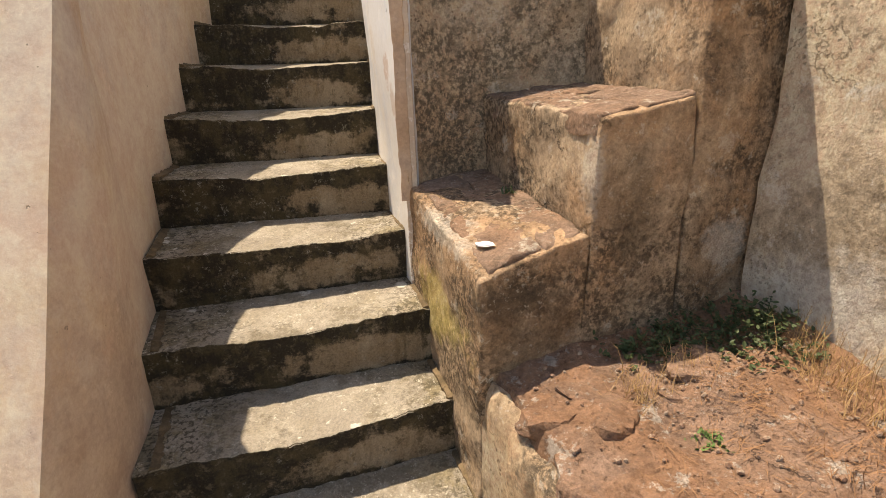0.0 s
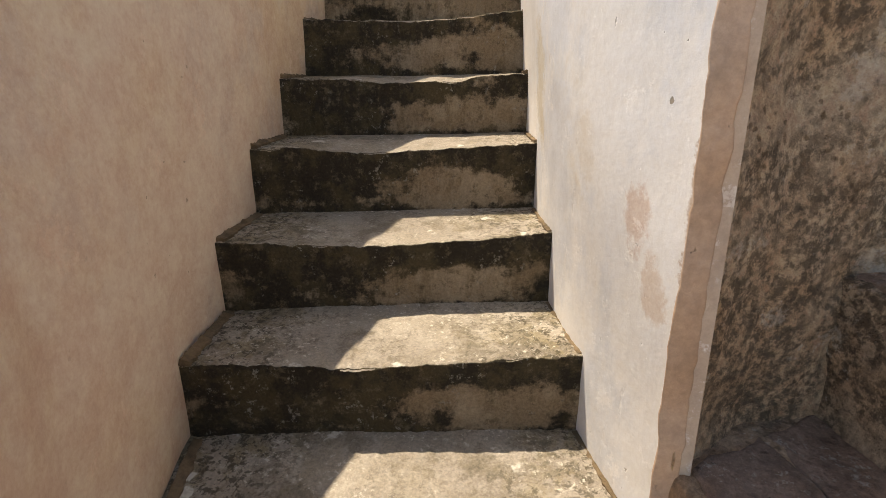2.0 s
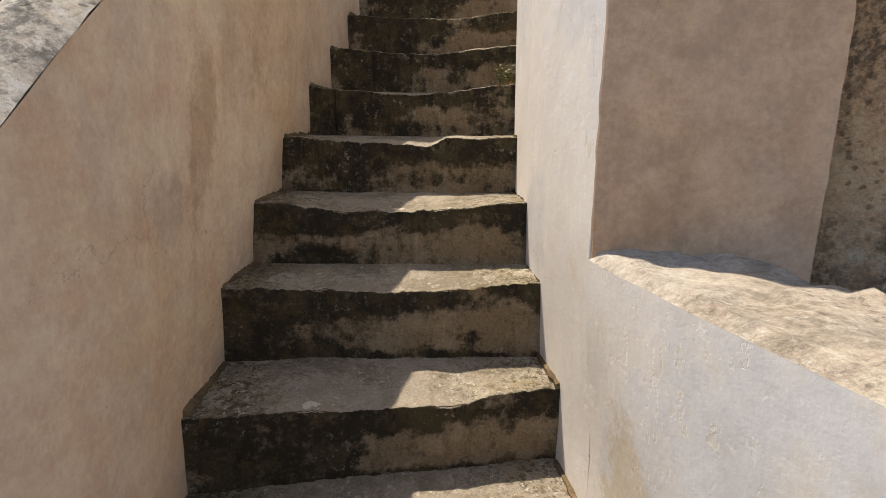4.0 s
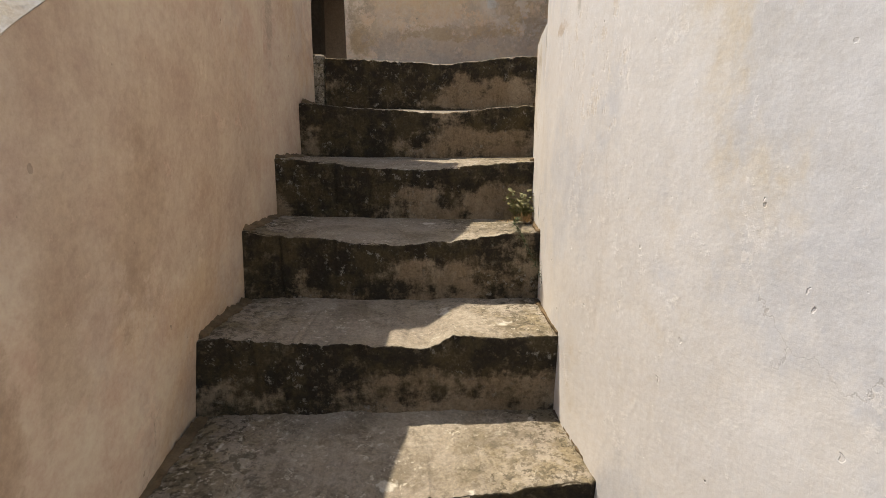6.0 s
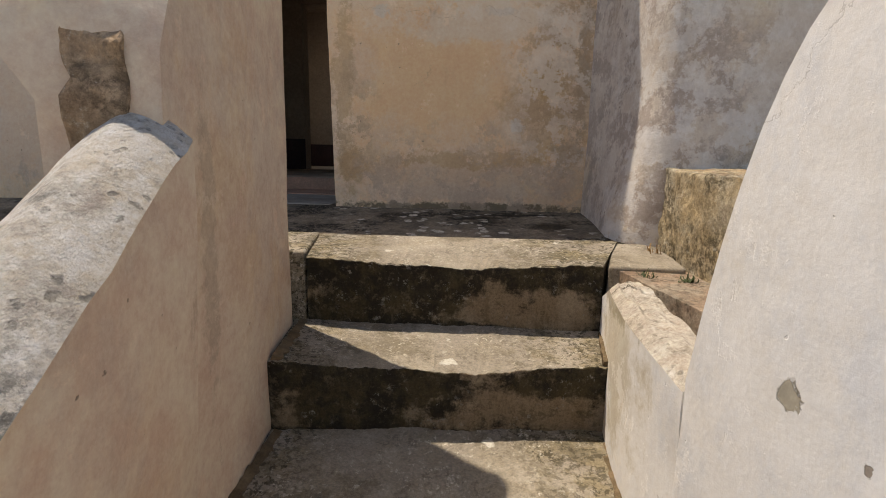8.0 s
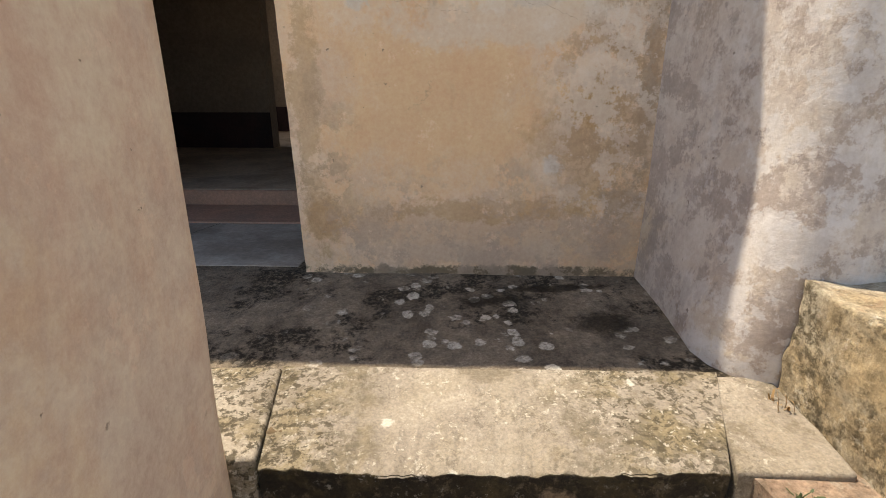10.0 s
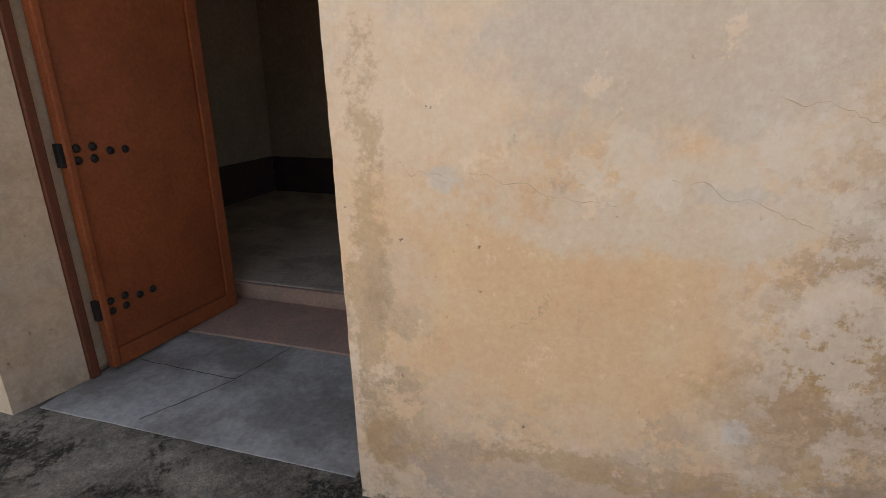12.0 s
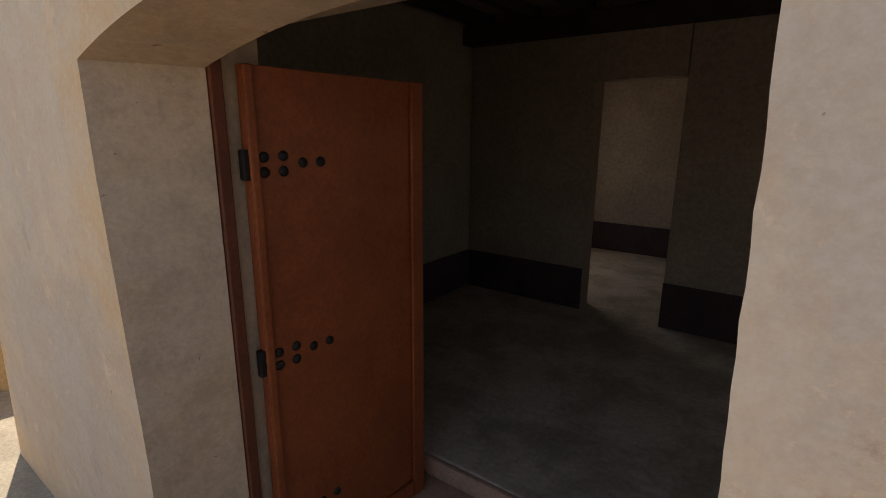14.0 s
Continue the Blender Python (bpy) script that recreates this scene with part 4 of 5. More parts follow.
def build_front():
    rng = random.Random(3)
    bm = bmesh.new()
    zs = steps_between(3.0, 5.295, 70)
    chips = [0.0012 * rng.uniform(-1, 1) + 0.0006 * noise.noise((z * 9, 1, 1)) for z in zs]
    def jamb_west(z):
        return -1.434 - 0.048 * min(max((z - 4.2) / 0.8, 0.0), 1.0)

    def jamb_east(z):
        return -0.008 - 0.026 * (z - 3.46)

    def corner(z):
        return -3.06 - 0.12 * min(max((4.3 - z) / 0.72, 0.0), 1.2)

    left = [at(jamb_west(z) + c, 0.0, z) for c, z in zip(chips, zs)]
    right = [at(jamb_east(z) - c, 0.0, z) for c, z in zip(reversed(chips), zs)]
    lw, le = jamb_west(zs[-1]) + chips[-1], jamb_east(zs[-1]) - chips[0]
    top_outer = [at(r, 0.0, z) for r, z in arch(lw, le, 5.295, 0.10, 40)]
    left_in = [at(-1.372, 0.26, z) for z in zs]
    right_in = [at(-0.012, 0.26, z) for z in zs]
    top_inner = [at(r, 0.26, z) for r, z in arch(-1.372, -0.012, 5.295, 0.085, 40)]
    west, east = corner(6.0), 1.30
    turn = [(0.0, 0.06), (0.012, 0.028), (0.035, 0.010), (0.075, 0.0)]
    rows = [[at(corner(z) + dr + 0.012 * noise.noise((z * 2, 2, 2)), dn, z) for z in zs] for dr, dn in turn]
    strip(bm, left, rows[-1])
    for a, b_ in zip(rows, rows[1:]):
        strip(bm, a, b_)
    strip(bm, [at(corner(z) + 0.02, 0.44, z) for z in zs], rows[0])
    strip(bm, right, [at(east, 0.0, z) for z in zs])
    strip(bm, top_outer, [at(lw + (le - lw) * t, 0.0, TOP_Z) for t in steps_between(0, 1, 40)])
    for (dr, dn), (er, en) in zip(turn, turn[1:]):
        strip(bm, [at(west + dr, dn, 5.295), at(west + er, en, 5.295)], [at(west + dr, dn, TOP_Z), at(west + er, en, TOP_Z)])
    strip(bm, [at(west + 0.075, 0, 5.295), at(lw, 0, 5.295)], [at(west + 0.075, 0, TOP_Z), at(lw, 0, TOP_Z)])
    strip(bm, [at(le, 0, 5.295), at(east, 0, 5.295)], [at(le, 0, TOP_Z), at(east, 0, TOP_Z)])
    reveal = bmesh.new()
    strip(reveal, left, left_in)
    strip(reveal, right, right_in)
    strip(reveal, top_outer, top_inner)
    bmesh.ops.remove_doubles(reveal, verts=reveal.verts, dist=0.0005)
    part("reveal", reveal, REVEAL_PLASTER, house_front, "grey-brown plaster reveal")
    strip(bm, [at(west, 0.06, 5.295), at(west, 0.06, TOP_Z)], [at(west + 0.02, 0.44, 5.295), at(west + 0.02, 0.44, TOP_Z)])
    strip(bm, left_in, [at(west + 0.06, 0.26, z) for z in zs])
    strip(bm, right_in, [at(east, 0.26, z) for z in zs])
    strip(bm, [at(west, 0, TOP_Z), at(east, 0, TOP_Z)], [at(west, 0.44, TOP_Z), at(east, 0.44, TOP_Z)])
    strip(bm, top_inner, [at(-1.372 + 1.360 * t, 0.26, 5.60) for t in steps_between(0, 1, 40)])
    bmesh.ops.remove_doubles(bm, verts=bm.verts, dist=0.0005)
    return part("front_body", bm, FACADE_PLASTER, house_front)


build_front()
# plain walls that close the rest of the house
shell = thing("wall_house_shell", at(0, 3, ROOM_Z), "plain limewashed room walls with a dark dado", "wall", kind="structure")
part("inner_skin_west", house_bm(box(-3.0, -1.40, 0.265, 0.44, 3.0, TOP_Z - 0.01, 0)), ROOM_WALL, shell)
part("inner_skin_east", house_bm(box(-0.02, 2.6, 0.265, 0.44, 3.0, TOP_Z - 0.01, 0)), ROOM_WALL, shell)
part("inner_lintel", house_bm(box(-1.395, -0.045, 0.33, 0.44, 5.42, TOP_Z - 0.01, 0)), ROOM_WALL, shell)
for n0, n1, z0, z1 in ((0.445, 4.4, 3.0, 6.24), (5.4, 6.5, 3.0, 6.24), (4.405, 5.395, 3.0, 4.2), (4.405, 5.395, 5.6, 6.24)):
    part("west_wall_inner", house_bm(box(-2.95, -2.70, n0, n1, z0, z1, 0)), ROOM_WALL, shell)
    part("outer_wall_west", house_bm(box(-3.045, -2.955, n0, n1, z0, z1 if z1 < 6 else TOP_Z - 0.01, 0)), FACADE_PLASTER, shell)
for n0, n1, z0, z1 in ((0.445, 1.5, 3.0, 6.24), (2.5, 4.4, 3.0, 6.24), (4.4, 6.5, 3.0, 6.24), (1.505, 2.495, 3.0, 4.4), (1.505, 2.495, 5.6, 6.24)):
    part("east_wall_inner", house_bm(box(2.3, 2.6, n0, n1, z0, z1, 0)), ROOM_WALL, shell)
# lamps added at unseen wall openings to brighten the two rooms
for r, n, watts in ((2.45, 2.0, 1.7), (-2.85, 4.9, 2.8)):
    lamp = bpy.data.lights.new("room_fill_light", "AREA")
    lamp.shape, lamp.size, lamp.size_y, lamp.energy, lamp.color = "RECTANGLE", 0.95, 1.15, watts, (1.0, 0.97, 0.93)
    ob = new("room_fill_light", lamp)
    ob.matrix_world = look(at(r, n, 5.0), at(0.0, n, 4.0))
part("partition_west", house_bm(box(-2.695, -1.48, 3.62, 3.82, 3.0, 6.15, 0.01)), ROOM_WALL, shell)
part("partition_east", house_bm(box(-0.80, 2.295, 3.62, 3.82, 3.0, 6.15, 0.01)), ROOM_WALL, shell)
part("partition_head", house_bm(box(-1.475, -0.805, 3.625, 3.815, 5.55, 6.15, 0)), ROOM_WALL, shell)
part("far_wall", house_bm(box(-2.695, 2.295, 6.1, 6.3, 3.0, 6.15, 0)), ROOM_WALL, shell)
for name, r0, r1, n0, n1 in (("dado_west", -2.697, -2.685, 0.46, 3.60), ("dado_partition", -2.684, -1.48, 3.605, 3.617), ("dado_partition", -0.80, 2.29, 3.605, 3.617), ("dado_far", -2.68, 2.29, 6.085, 6.097)):
    part(name, house_bm(box(r0, r1, n0, n1, ROOM_Z + 0.003, ROOM_Z + 0.38, 0)), DADO, shell, "dark maroon painted dado")
ceiling_bm = box(-2.7, 2.3, 0.445, 6.3, 6.15, 6.25, 0)
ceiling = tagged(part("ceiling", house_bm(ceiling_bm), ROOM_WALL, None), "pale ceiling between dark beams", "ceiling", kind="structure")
beam = thing("ceiling_beam", at(-0.5, 3.5, 5.9), "dark timber wall beam under the ceiling", "beam")
part("timber", house_bm(box(-2.69, 2.29, 3.44, 3.60, 5.90, 6.05, 0.008)), BEAM, beam)
for k in range(11):
    r = -2.5 + 0.46 * k
    beam = thing("ceiling_joist", at(r, 2.0, 6.1), "dark timber ceiling joist", "joist", "ceiling joists")
    part("timber", house_bm(box(r - 0.05, r + 0.05, 0.45, 3.61, 6.052, 6.149, 0.006)), BEAM, beam)
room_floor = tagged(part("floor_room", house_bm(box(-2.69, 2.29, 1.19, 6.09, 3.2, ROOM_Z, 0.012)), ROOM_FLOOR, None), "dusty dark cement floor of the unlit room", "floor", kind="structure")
sill = tagged(part("floor_threshold", house_bm(box(-2.69, 2.29, 0.73, 1.156, 3.2, FLOOR_Z + 0.012, 0.006)), PINK, None), "worn pink cement threshold floor", "floor", kind="structure")
riser = tagged(part("trim_threshold_step", house_bm(box(-2.68, 2.28, 1.16, 1.188, 3.3, ROOM_Z - 0.004, 0.008)), PINK, None), "worn pink cement step into the room", "step", kind="structure")
apron = tagged(part("floor_apron", house_bm(box(-1.385, -0.06, 0.06, 0.727, 3.2, FLOOR_Z + 0.004, 0.003)), APRON, None), "worn grey cement slab in the doorway", "floor", kind="structure")

CRACK_BROWN = simple("brown_crack", (0.40, 0.27, 0.15), (0.55, 0.40, 0.26), 25.0)
CRACK = simple("dirt_filled_joint", (0.05, 0.04, 0.03), (0.09, 0.07, 0.05), 30.0)
for r0, n0, r1, n1 in ((-0.95, 0.10, -0.78, 0.42), (-0.78, 0.42, -0.70, 0.72), (-1.30, 0.44, -0.78, 0.42)):
    joint = bmesh.new()
    way = (Vector((r1, n1)) - Vector((r0, n0))).normalized() * 0.004
    rows = []
    for k, f in enumerate(steps_between(0, 1, 14)):
        r, n = r0 + (r1 - r0) * f + 0.008 * noise.noise((f * 7, r0, n0)), n0 + (n1 - n0) * f + 0.008 * noise.noise((f * 7, n0, 3))
        w = 0.4 + 0.6 * abs(noise.noise((f * 9, r1, 4)))
        rows.append((joint.verts.new(at(r - way.y * w, n + way.x * w, FLOOR_Z + 0.0065)), joint.verts.new(at(r + way.y * w, n - way.x * w, FLOOR_Z + 0.0065))))
    for (a, c), (d, e) in zip(rows, rows[1:]):
        joint.faces.new((a, c, e, d))
    tagged(part("trim_joint", joint, CRACK, None), "dirt-filled joint in the doorway cement", "joint", kind="structure")
part("roof", house_bm(box(-3.04, 2.6, 0.45, 6.5, 6.26, 6.37, 0)), FACADE_PLASTER, shell)

# hairline cracks and chipped flakes of the front plaster
for r0, z0, r1, z1 in ((0.72, 4.47, 1.06, 4.36), (0.86, 4.62, 1.10, 4.58), (0.30, 4.455, 0.62, 4.40), (0.12, 4.47, 0.26, 4.43)):
    line = bmesh.new()
    rows = []
    for f in steps_between(0, 1, 24):
        r, z = r0 + (r1 - r0) * f, z0 + (z1 - z0) * f + 0.02 * noise.noise((f * 6, r0 * 9, z0)) + 0.006 * noise.noise((f * 25, r1, z1))
        w = 0.0009 * max(0.15, 0.5 + noise.noise((f * 8, r0, 7)))
        rows.append((line.verts.new(at(r, -0.0012, z - w)), line.verts.new(at(r, -0.0012, z + w))))
    for (a, c), (d, e) in zip(rows, rows[1:]):
        line.faces.new((a, c, e, d))
    part("crack", line, CRACK_BROWN, house_front)

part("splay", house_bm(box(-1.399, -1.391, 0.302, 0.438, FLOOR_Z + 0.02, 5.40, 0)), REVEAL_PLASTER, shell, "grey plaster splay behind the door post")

# door frame and open leaf
door = thing("door_1", at(-1.4, 0.38, FLOOR_Z), "open red-brown painted wooden door leaf with iron studs", "door", kind="structure")
part("frame_post", house_bm(box(-1.380, -1.358, 0.264, 0.300, FLOOR_Z, 5.33, 0.004)), FRAME_WOOD, door)
part("frame_post", house_bm(box(-0.048, -0.014, 0.264, 0.325, FLOOR_Z, 5.33, 0.004)), FRAME_WOOD, door)
HINGE, SWING = Vector((-1.345, 0.36)), Vector((0.095, 0.995)).normalized()
SIDE = Vector((SWING.y, -SWING.x))


def leaf_bm(bm):
    """From (along the leaf, out of its face, up) to the world."""
    for v in bm.verts:
        q = HINGE + SWING * v.co.x + SIDE * v.co.y
        v.co = at(q.x, q.y, v.co.z + FLOOR_Z)
    return bm


leaf = part("leaf", leaf_bm(box(-0.018, 0.702, -0.02, 0.012, 0.018, 1.848, 0.003)), DOOR_WOOD, door)
for name, x0, x1, z0, z1 in (("stile", -0.018, 0.010, 0.018, 1.848), ("stile", 0.640, 0.702, 0.018, 1.848), ("rail", 0.012, 0.638, 0.018, 0.10)):
    part(name, leaf_bm(box(x0, x1, 0.013, 0.030, z0, z1, 0.006)), DOOR_WOOD, leaf)
for row in (0.290, 0.929, 1.565):
    for x, dz in ((0.032, 0.022), (0.031, -0.024), (0.096, 0.024), (0.094, -0.023), (0.164, 0.001), (0.230, 0.001)):
        bm = bmesh.new()
        bmesh.ops.create_uvsphere(bm, u_segments=12, v_segments=8, radius=0.017)
        for v in bm.verts:
            v.co = Vector((v.co.x + x, max(v.co.y, 0) * 0.6 + 0.012, v.co.z + row + dz))
        part("stud", leaf_bm(bm), IRON, leaf, smooth=True)
for z in (0.290, 0.929, 1.565):
    part("hinge", leaf_bm(box(-0.036, 0.0, -0.012, 0.016, z - 0.045, z + 0.045, 0.004)), IRON, door)

# return wall beside the landing, with a rounded corner
east_house = thing("wall_return", (0.1, 5.3, 3.4), "tall grey-stained plaster wall with a rounded corner", "wall", kind="structure")
path = [(-0.012, 5.97, 0.0), (-0.008, 5.75, 0.3), (-0.005, 5.60, 0.55), (-0.002, 5.50, 0.8), (0.0, 5.42, 1.0), (0.006, 5.35, 1.0), (0.022, 5.29, 0.85), (0.055, 5.245, 0.5), (0.10, 5.225, 0.2), (0.16, 5.215, 0.0), (0.3, 5.2, 0.0), (0.7, 5.18, 0.0), (1.6, 5.15, 0.0)]
rings = []
for z in steps_between(3.1, TOP_Z, 60):
    # the foot flares out towards the landing
    flare = 0.10 * min(1.0, max(0.0, (4.1 - z) / 0.65)) ** 1.6
    ring = []
    for x, y, much in path:
        ring.append(rough_point((x - flare * much, y, z), 0.010, 3.0, 8))
    ring += [Vector((1.6, 6.1, z)), Vector((0.2, 6.1, z))]
    rings.append(ring)
verts, faces = loft(rings)
mesh_object("return_body", verts, faces, RETURN_PLASTER, east_house)

# blocks of the upper side steps
MOSSY_STONE = rough_stone("mossy_stone", (0.56, 0.48, 0.34), (0.50, 0.38, 0.22), (0.10, 0.078, 0.045), (0.72, 0.66, 0.52), 0.49, 1.6, (((0.25, 4.8, 3.71), (0.35, 0.5, 0.03), 0.06, (0.36, 0.22, 0.13), 0.7),))
upper_steps = thing("upper_side_steps", (0.3, 4.7, 3.4), "rough stone side steps beside the landing", "stair", kind="structure")
part("block", prism([(0.028, 5.23, 3.70), (-0.035, 4.75, 3.69), (-0.05, 4.28, 3.68), (1.1, 4.28, 3.70), (1.1, 5.22, 3.70)], 3.2, 0.035, 0.014, 0.014, 7.0, 12), MOSSY_STONE, upper_steps, smooth=True)

# ---- beyond the terrace ----
parapet = thing("wall_parapet", (-6.0, 7.4, 3.4), "ochre plastered terrace parapet with a white top", "wall", kind="structure")
part("parapet_body", prism([(-6.0, 4.3, 4.5), (-4.9, 7.95, 4.5), (-5.13, 8.02, 4.5), (-6.23, 4.37, 4.5)], 3.2, 0.2, 0.015, 0.02, 3.0, 15), PARAPET, parapet)
part("parapet_cap", prism([(-5.97, 4.27, 4.56), (-4.87, 7.97, 4.56), (-5.16, 8.05, 4.56), (-6.26, 4.35, 4.56)], 4.503, 0.15, 0.01, 0.015, 5.0, 16), WHITE, parapet)

# ---- paving stones on the side stair ----
PAVING = rough_stone("red_paving", (0.30, 0.20, 0.14), (0.33, 0.20, 0.125), (0.10, 0.075, 0.05), (0.62, 0.56, 0.44), 0.56, 1.6)


def lerp2(c, u, v):
    """A point inside a four-cornered top, corners in order round it."""
    a = Vector(c[0]) * (1 - u) + Vector(c[1]) * u
    d = Vector(c[3]) * (1 - u) + Vector(c[2]) * u
    return a * (1 - v) + d * v


for k, corners in enumerate((BLOCKS[0][:3] + BLOCKS[0][4:], BLOCKS[1])):
    cuts = (((0.10, 0.60, 0.02, 0.50), (0.608, 0.985, 0.01, 0.62), (0.10, 0.60, 0.508, 0.98), (0.608, 0.985, 0.628, 0.98)), ((0.01, 0.46, 0.01, 0.98), (0.468, 0.985, 0.01, 0.50), (0.468, 0.985, 0.508, 0.98)))[k]
    for q, (u0, u1, v0, v1) in enumerate(cuts):
        pts = [lerp2(corners, u, v) + Vector((0, 0, 0.010)) for u, v in ((u0, v0), (u1, v0 + 0.02), (u1 - 0.01, v1), (u0 + 0.01, v1 - 0.02))]
        part("paving_stone", prism([tuple(p) for p in pts], min(p.z for p in pts) - 0.06, 0.025, 0.012, 0.010, 12.0, 30 + q + 7 * k), PAVING, side_stair, smooth=True)

# ---- rocks and dry plants on the bank ----
def bank_z(x, y):
    x0 = bank_edge(y)
    f = (x - x0 - 0.03) / (1.35 - x0)
    return 0.58 + 0.14 * f + 0.05 * max(0, y - 0.9) - 0.06 * max(0.0, 0.9 - y) + 0.035 * noise.noise((x * 4, y * 4, 1)) + 0.018 * noise.noise((x * 13, y * 13, 2))


def stone_bm(place, size, flat, seed, turn=0.0):
    bm = bmesh.new()
    bmesh.ops.create_icosphere(bm, subdivisions=3, radius=1.0)
    m = Matrix.Rotation(turn, 4, "Z")
    for v in bm.verts:
        q = v.co.copy()
        q = Vector((round(q.x * 2.3) / 2.3 * 0.45 + q.x * 0.55, round(q.y * 2.1) / 2.1 * 0.45 + q.y * 0.55, max(min(q.z, 0.55), -0.8)))
        q = rough_point(rough_point(q, 0.28, 1.3, seed), 0.07, 5.0, seed)
        v.co = m @ Vector((q.x * size[0], q.y * size[1], q.z * flat)) + Vector(place)
    return bm


rng = random.Random(11)
for k in range(26):
    y = rng.uniform(0.25, 1.22)
    x = bank_edge(y) + 0.05 + rng.random() ** 1.4 * 0.55
    size = rng.uniform(0.05, 0.13)
    part("rock", stone_bm((x, y, bank_z(x, y) - 0.012), (size, size * rng.uniform(0.6, 0.9)), size * rng.uniform(0.22, 0.4), k * 3.1, rng.uniform(0, 3)), ROCK, bank, smooth=True)
for x, y, size, turn in ((0.31, 1.10, 0.10, 0.4), (0.45, 1.05, 0.09, 1.1), (0.36, 0.88, 0.11, 2.0), (0.50, 0.84, 0.08, 0.2), (0.40, 0.68, 0.11, 2.6), (0.55, 0.68, 0.08, 1.5), (0.44, 0.50, 0.10, 0.9)):
    part("rock", stone_bm((x, y, bank_z(x, y) - 0.020), (size, size * 0.7), 0.055, x * 40 + y, turn), ROCK, bank, smooth=True)
curb_rings = []
for y in steps_between(-0.5, 1.30, 80):
    x0 = bank_edge(y)
    ring = []
    for dx, z in ((-0.012, -0.38), (-0.012, 0.0), (-0.012, 0.2), (-0.010, 0.40), (-0.006, 0.49), (0.008, 0.530), (0.036, 0.553), (0.085, 0.548), (0.11, 0.51), (0.11, 0.3)):
        z += (0.05 * max(0, y - 0.9) - 0.06 * max(0.0, 0.9 - y)) * (1 if z > 0.45 else 0)
        ring.append(rough_point(rough_point((x0 + dx, y, z), 0.020, 8.0, 14), 0.010, 26.0, 15))
    curb_rings.append(ring)
verts, faces = loft(curb_rings)
mesh_object("rubble_edge", verts, faces, DARK_RUBBLE, bank, "lichen-blackened rubble edge above the stair")

gravel = bmesh.new()
for k in range(420):
    y, x = rng.uniform(0.2, 1.45), 0.0
    x = bank_edge(y) + 0.06 + rng.random() * 0.75
    r = rng.uniform(0.003, 0.011)
    if x > 1.05:
        continue
    made = bmesh.ops.create_icosphere(gravel, subdivisions=1, radius=r, matrix=Matrix.Translation((x, y, bank_z(x, y) + 0.004)) @ Euler((rng.random() * 6, rng.random() * 6, 0)).to_matrix().to_4x4() @ Matrix.Diagonal((1, 0.75, 0.6, 1)))
GRAVEL = simple("pale_gravel", (0.36, 0.27, 0.19), (0.24, 0.13, 0.08), 60.0)
tagged(part("gravel", gravel, GRAVEL, None), "scattered small pale and red stones on dry earth", "gravel", kind="stuff")


def leaf_paint(name, a, b_):
    p = Paint(name, 0.6, spec=0.3)
    c = p.mix(a, b_, p.noise(40, 3, 0.5))
    p.b.inputs["Subsurface Weight"].default_value = 0.0
    return p.done(c)


STRAW = leaf_paint("straw", (0.46, 0.30, 0.13), (0.33, 0.19, 0.08))
CHAFF = leaf_paint("red_chaff", (0.34, 0.18, 0.085), (0.24, 0.115, 0.05))
GREEN = leaf_paint("weed_green", (0.075, 0.10, 0.035), (0.05, 0.062, 0.022))
ROSETTE = leaf_paint("rosette_green", (0.13, 0.20, 0.05), (0.09, 0.14, 0.04))
DRY_GREEN = leaf_paint("dull_green", (0.12, 0.13, 0.045), (0.20, 0.17, 0.07))


def blade(bm, root, tip, bend, width):
    """A tapering, curved blade of three stretches."""
    root, tip = Vector(root), Vector(tip)
    side = (tip - root).cross(Vector((0, 0, 1)))
    side = side.normalized() * width if side.length > 1e-5 else Vector((width, 0, 0))
    rows = []
    for f in (0.0, 0.35, 0.7):
        p = root.lerp(tip, f) + Vector(bend) * (4 * f * (1 - f))
        rows.append((bm.verts.new(p - side * (1 - f * 0.7)), bm.verts.new(p + side * (1 - f * 0.7))))
    end = bm.verts.new(tip)
    for (a, c), (d, e) in zip(rows, rows[1:]):
        bm.faces.new((a, c, e, d))
    bm.faces.new((rows[-1][0], rows[-1][1], end))


def tuft_bm(place, count, height, spread, width, seed):
    rng = random.Random(seed)
    bm = bmesh.new()
    for _ in range(count):
        a = rng.uniform(0, 2 * math.pi)
        reach = spread * rng.random()
        h = height * rng.uniform(0.15, 1.0) ** 1.3
        off = Vector((rng.gauss(0, spread * 0.35), rng.gauss(0, spread * 0.35), 0))
        root = Vector(place) + off
        tip = root + Vector((math.cos(a), math.sin(a), 0)) * reach * 0.8 + Vector((0, 0, h))
        blade(bm, root, tip, (rng.gauss(0, 0.01), rng.gauss(0, 0.01), h * rng.uniform(0.0, 0.4)), width * rng.uniform(0.5, 1.2))
    return bm


def oval(bm, root, way, up, long, wide):
    """A small folded leaf of two halves."""
    way = Vector(way).normalized()
    side = way.cross(Vector(up)).normalized() * wide
    lift = side.cross(way).normalized() * wide * 0.35
    spine = [bm.verts.new(Vector(root) + way * long * f) for f in (0.0, 0.45, 1.0)]
    for sign in (-1, 1):
        a = bm.verts.new(Vector(root) + way * long * 0.28 + side * sign + lift)
        b_ = bm.verts.new(Vector(root) + way * long * 0.68 + side * sign * 0.85 + lift)
        bm.faces.new((spine[0], spine[1], a))
        bm.faces.new((spine[1], b_, a))
        bm.faces.new((spine[1], spine[2], b_))


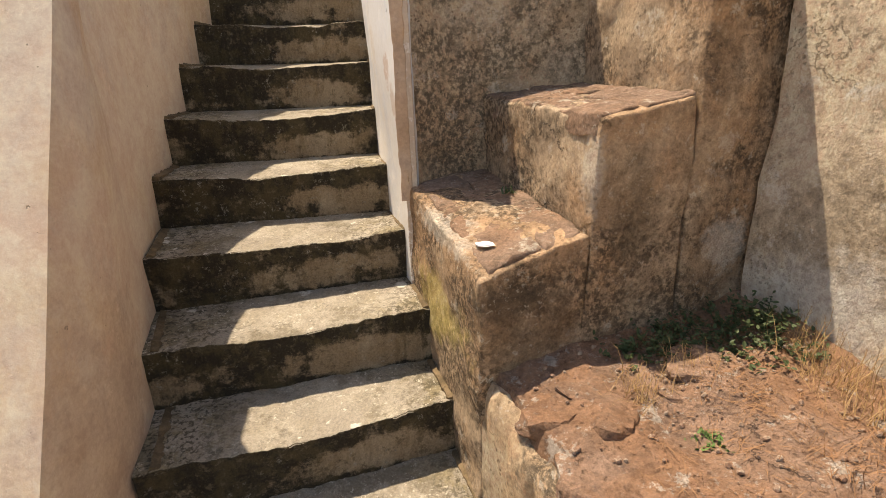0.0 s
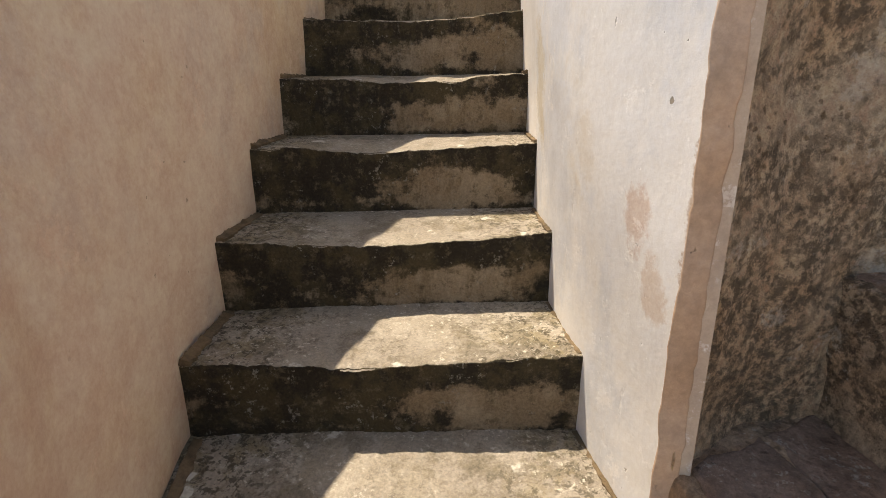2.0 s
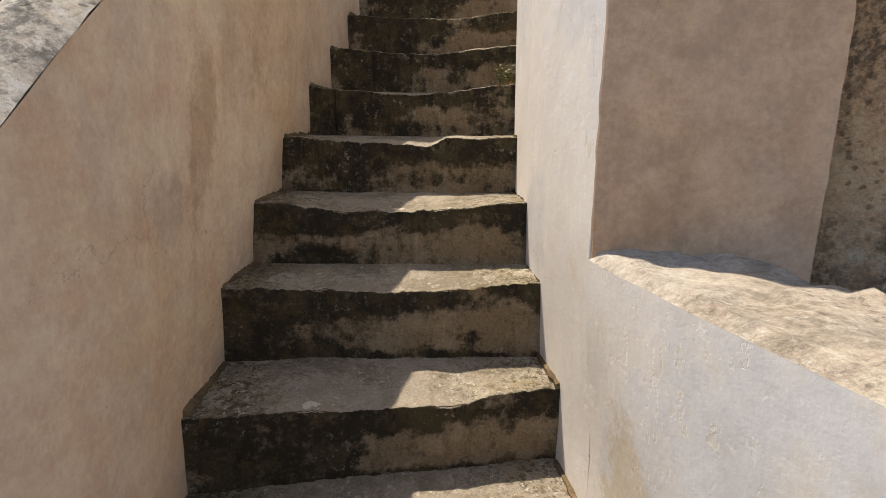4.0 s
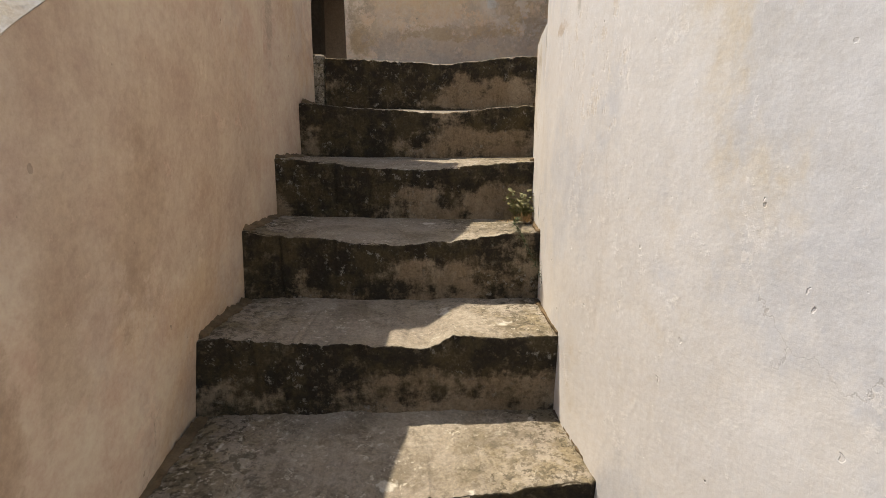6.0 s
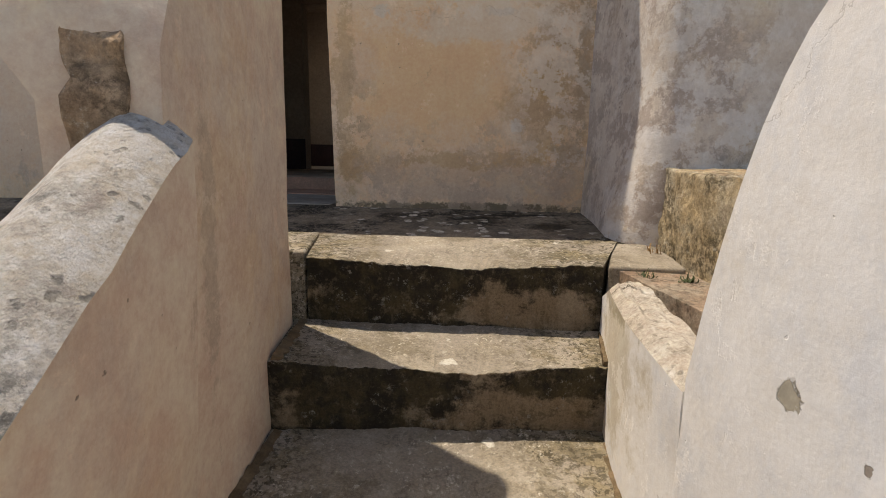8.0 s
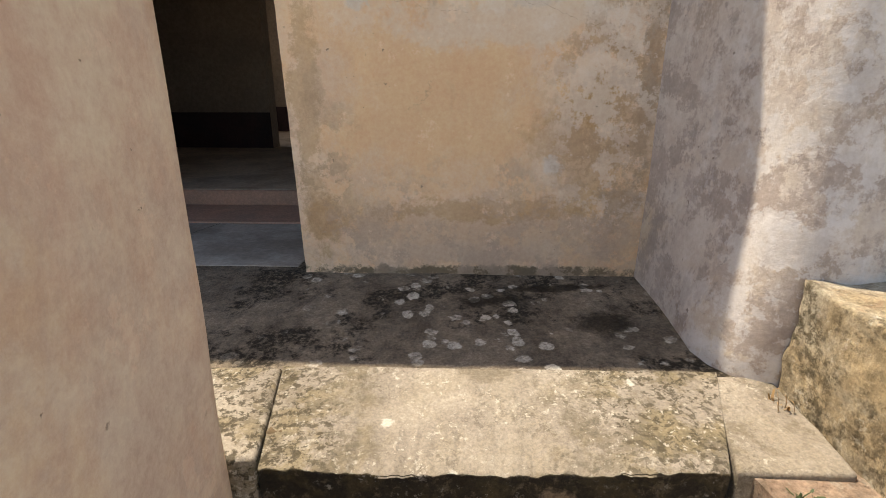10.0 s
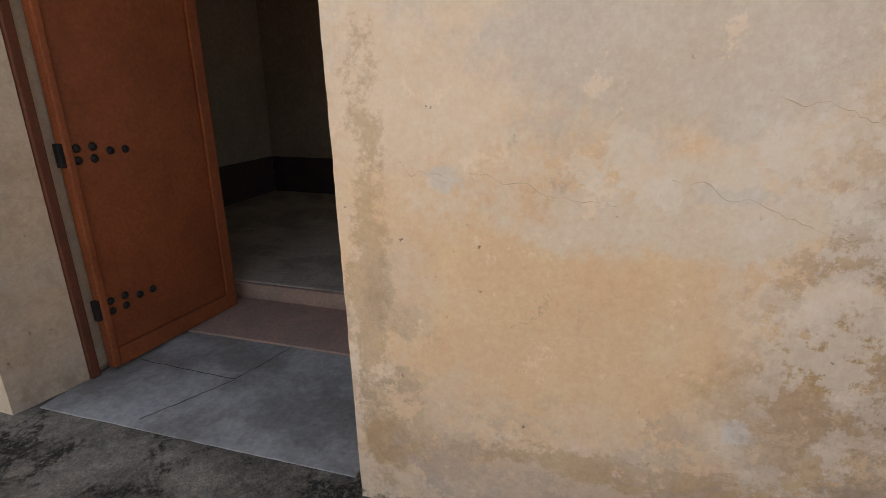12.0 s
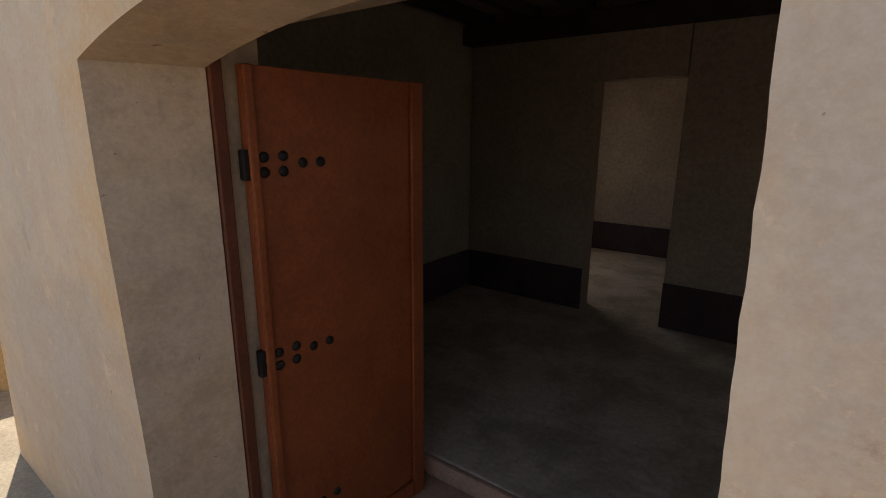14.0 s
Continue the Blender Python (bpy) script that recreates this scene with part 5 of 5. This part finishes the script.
def leafy_bm(place, count, height, spread, long, seed):
    """A low bushy weed: thin stems that carry many small oval leaves."""
    rng = random.Random(seed)
    bm = bmesh.new()
    for _ in range(count):
        a, r = rng.uniform(0, 2 * math.pi), spread * rng.random() ** 0.7
        root = Vector(place) + Vector((math.cos(a), math.sin(a), 0)) * r * 0.5
        tip = Vector(place) + Vector((math.cos(a) * r, math.sin(a) * r, height * rng.uniform(0.3, 1.0)))
        blade(bm, root, tip, (0, 0, 0.006), 0.0011)
        for k in range(5):
            p = root.lerp(tip, 0.35 + 0.16 * k)
            way = Vector((rng.gauss(0, 1), rng.gauss(0, 1), rng.uniform(0.0, 0.9)))
            oval(bm, p, way, (rng.gauss(0, 0.3), rng.gauss(0, 0.3), 1), long * rng.uniform(0.6, 1.2), long * rng.uniform(0.18, 0.30))
    return bm


TUFTS = [
    ((0.55, 1.13), 120, 0.11, 0.10, "dry"), ((0.70, 1.20), 90, 0.09, 0.10, "dry"), ((1.03, 1.10), 150, 0.15, 0.12, "dry"), ((1.02, 0.96), 140, 0.13, 0.13, "dry"), ((1.04, 1.24), 110, 0.14, 0.10, "dry"),
    ((0.86, 0.92), 90, 0.05, 0.14, "dry"), ((0.80, 1.08), 100, 0.045, 0.14, "dry"), ((0.72, 0.98), 60, 0.03, 0.12, "dry"), ((0.95, 0.80), 100, 0.06, 0.15, "dry"),
    ((0.68, 1.33), 110, 0.09, 0.09, "green"), ((0.78, 1.38), 150, 0.07, 0.11, "green"), ((0.90, 1.40), 150, 0.08, 0.11, "green"), ((1.00, 1.36), 150, 0.11, 0.10, "green"), ((0.88, 1.27), 110, 0.05, 0.11, "green"), ((0.58, 1.33), 70, 0.06, 0.08, "green"), ((0.98, 1.24), 90, 0.07, 0.09, "green"),
    ((0.66, 0.97), 60, 0.025, 0.045, "rosette"),
]
for k, ((x, y), count, height, spread, look_of) in enumerate(TUFTS):
    label = {"dry": "dry straw-coloured grass tuft on red earth", "green": "low green weeds at the foot of the wall", "rosette": "small bright green rosette weed on bare earth"}[look_of]
    clump = thing("grass_tuft" if look_of == "dry" else "weed", (x, y, bank_z(x, y)), label, "grass" if look_of == "dry" else "weed", "plants on the bank")
    spot = (x, y, bank_z(x, y) - 0.005)
    if look_of == "green":
        foliage = leafy_bm(spot, count // 3, height * 0.8, spread * 1.3, 0.020, 70 + k)
    else:
        foliage = tuft_bm(spot, count, height, spread, 0.0010 if look_of == "dry" else 0.005, 70 + k)
    tagged(part("foliage", foliage, {"dry": STRAW if height > 0.07 else CHAFF, "green": GREEN, "rosette": ROSETTE}[look_of], clump), kind="stuff")

litter = bmesh.new()
rng = random.Random(21)
for _ in range(1100):
    y = rng.uniform(0.3, 1.40)
    x = 0.45 + rng.random() ** 0.7 * 0.65
    if x < bank_edge(y) + 0.12 or x > 1.08:
        continue
    a, long = rng.uniform(0, 6.3), rng.uniform(0.01, 0.05)
    z = bank_z(x, y) + rng.uniform(0.003, 0.012)
    blade(litter, (x, y, z), (x + math.cos(a) * long, y + math.sin(a) * long, z + rng.uniform(-0.002, 0.008)), (0, 0, 0.004), 0.0011)
tagged(part("straw_litter", litter, CHAFF, None), "thin layer of broken reddish chaff on dry earth", "straw", kind="stuff")

# weed in the corner of a step, with a trailing shoot
weed = thing("step_weed", (-0.50, 4.40, 2.72), "small green and dry weed growing in the step corner", "weed")
tagged(part("foliage", leafy_bm((-0.495, 4.385, 2.722), 34, 0.10, 0.065, 0.024, 91), DRY_GREEN, weed), kind="stuff")
part("dry_foliage", tuft_bm((-0.51, 4.35, 2.722), 60, 0.04, 0.07, 0.0016, 92), STRAW, weed)
shoot = bmesh.new()
rng = random.Random(5)
stem = [Vector((-0.52, 4.33, 2.73)), Vector((-0.565, 4.20, 2.735)), Vector((-0.53, 4.13, 2.66)), Vector((-0.48, 4.12, 2.55))]
for a, c in zip(stem, stem[1:]):
    blade(shoot, a, c, (0, 0, 0.01), 0.0025)
    for _ in range(60):
        p = a.lerp(c, rng.random())
        blade(shoot, p, p + Vector((rng.uniform(-0.026, 0.026), rng.uniform(-0.03, 0.02), rng.uniform(-0.012, 0.02))), (0, 0, 0.002), 0.0012)
tagged(part("trailing_shoot", shoot, GREEN, weed), kind="stuff")
for k, (x, y, h, kind_of) in enumerate(((-0.185, 4.90, 0.035, GREEN), (-0.09, 4.84, 0.035, GREEN), (-0.03, 4.62, 0.05, GREEN), (-0.02, 5.15, 0.07, STRAW))):
    clump = thing("weed", (x, y, 3.37), "tiny weed in a crack of the ledge", "weed", "weeds on the ledge")
    tagged(part("foliage", tuft_bm((x, y, 3.365), 30, h, 0.035, 0.004, 120 + k), kind_of, clump), kind="stuff")
clump = thing("grass_tuft", (0.16, 4.72, 3.70), "dry straw grass on the stone step", "grass", "weeds on the ledge")
tagged(part("foliage", tuft_bm((0.16, 4.72, 3.695), 50, 0.07, 0.12, 0.0022, 140), STRAW, clump), kind="stuff")

# thin white solid that stands for a pale lichen spot
lichen_spot = thing("lichen_spot", (0.150, 1.425, 0.972), "flat pale lichen spot on the rough stone block", "stone")
part("stone", stone_bm((0.150, 1.425, 0.972), (0.030, 0.022, 0.008), 0.005, 61), WHITE, lichen_spot, smooth=True)
clump = thing("weed", (0.270, 1.786, 1.05), "small green weed in a joint of the stone block", "weed", "weeds on the ledge")
tagged(part("foliage", tuft_bm((0.270, 1.786, 1.045), 26, 0.035, 0.03, 0.004, 150), GREEN, clump), kind="stuff")

# ---- house beyond the parapet ----
far_house = thing("house", (-17.0, 12.0, 0.0), "pale pink far house with an arched window", "house")
part("wall", box(-21, -15, 9, 16, -0.36, 9.5, 0.02), PINK_WALL, far_house)
part("roof", box(-21.2, -14.8, 8.8, 16.2, 9.5, 9.8, 0.02), WHITE, far_house)
for y in (10.2, 12.4, 14.6):
    part("window", box(-15.02, -14.96, y - 0.45, y + 0.45, 5.6, 7.2, 0.02), GLASS, far_house)
    part("arch_frame", box(-15.03, -14.985, y - 0.6, y + 0.6, 7.25, 7.45, 0.02), WHITE, far_house)
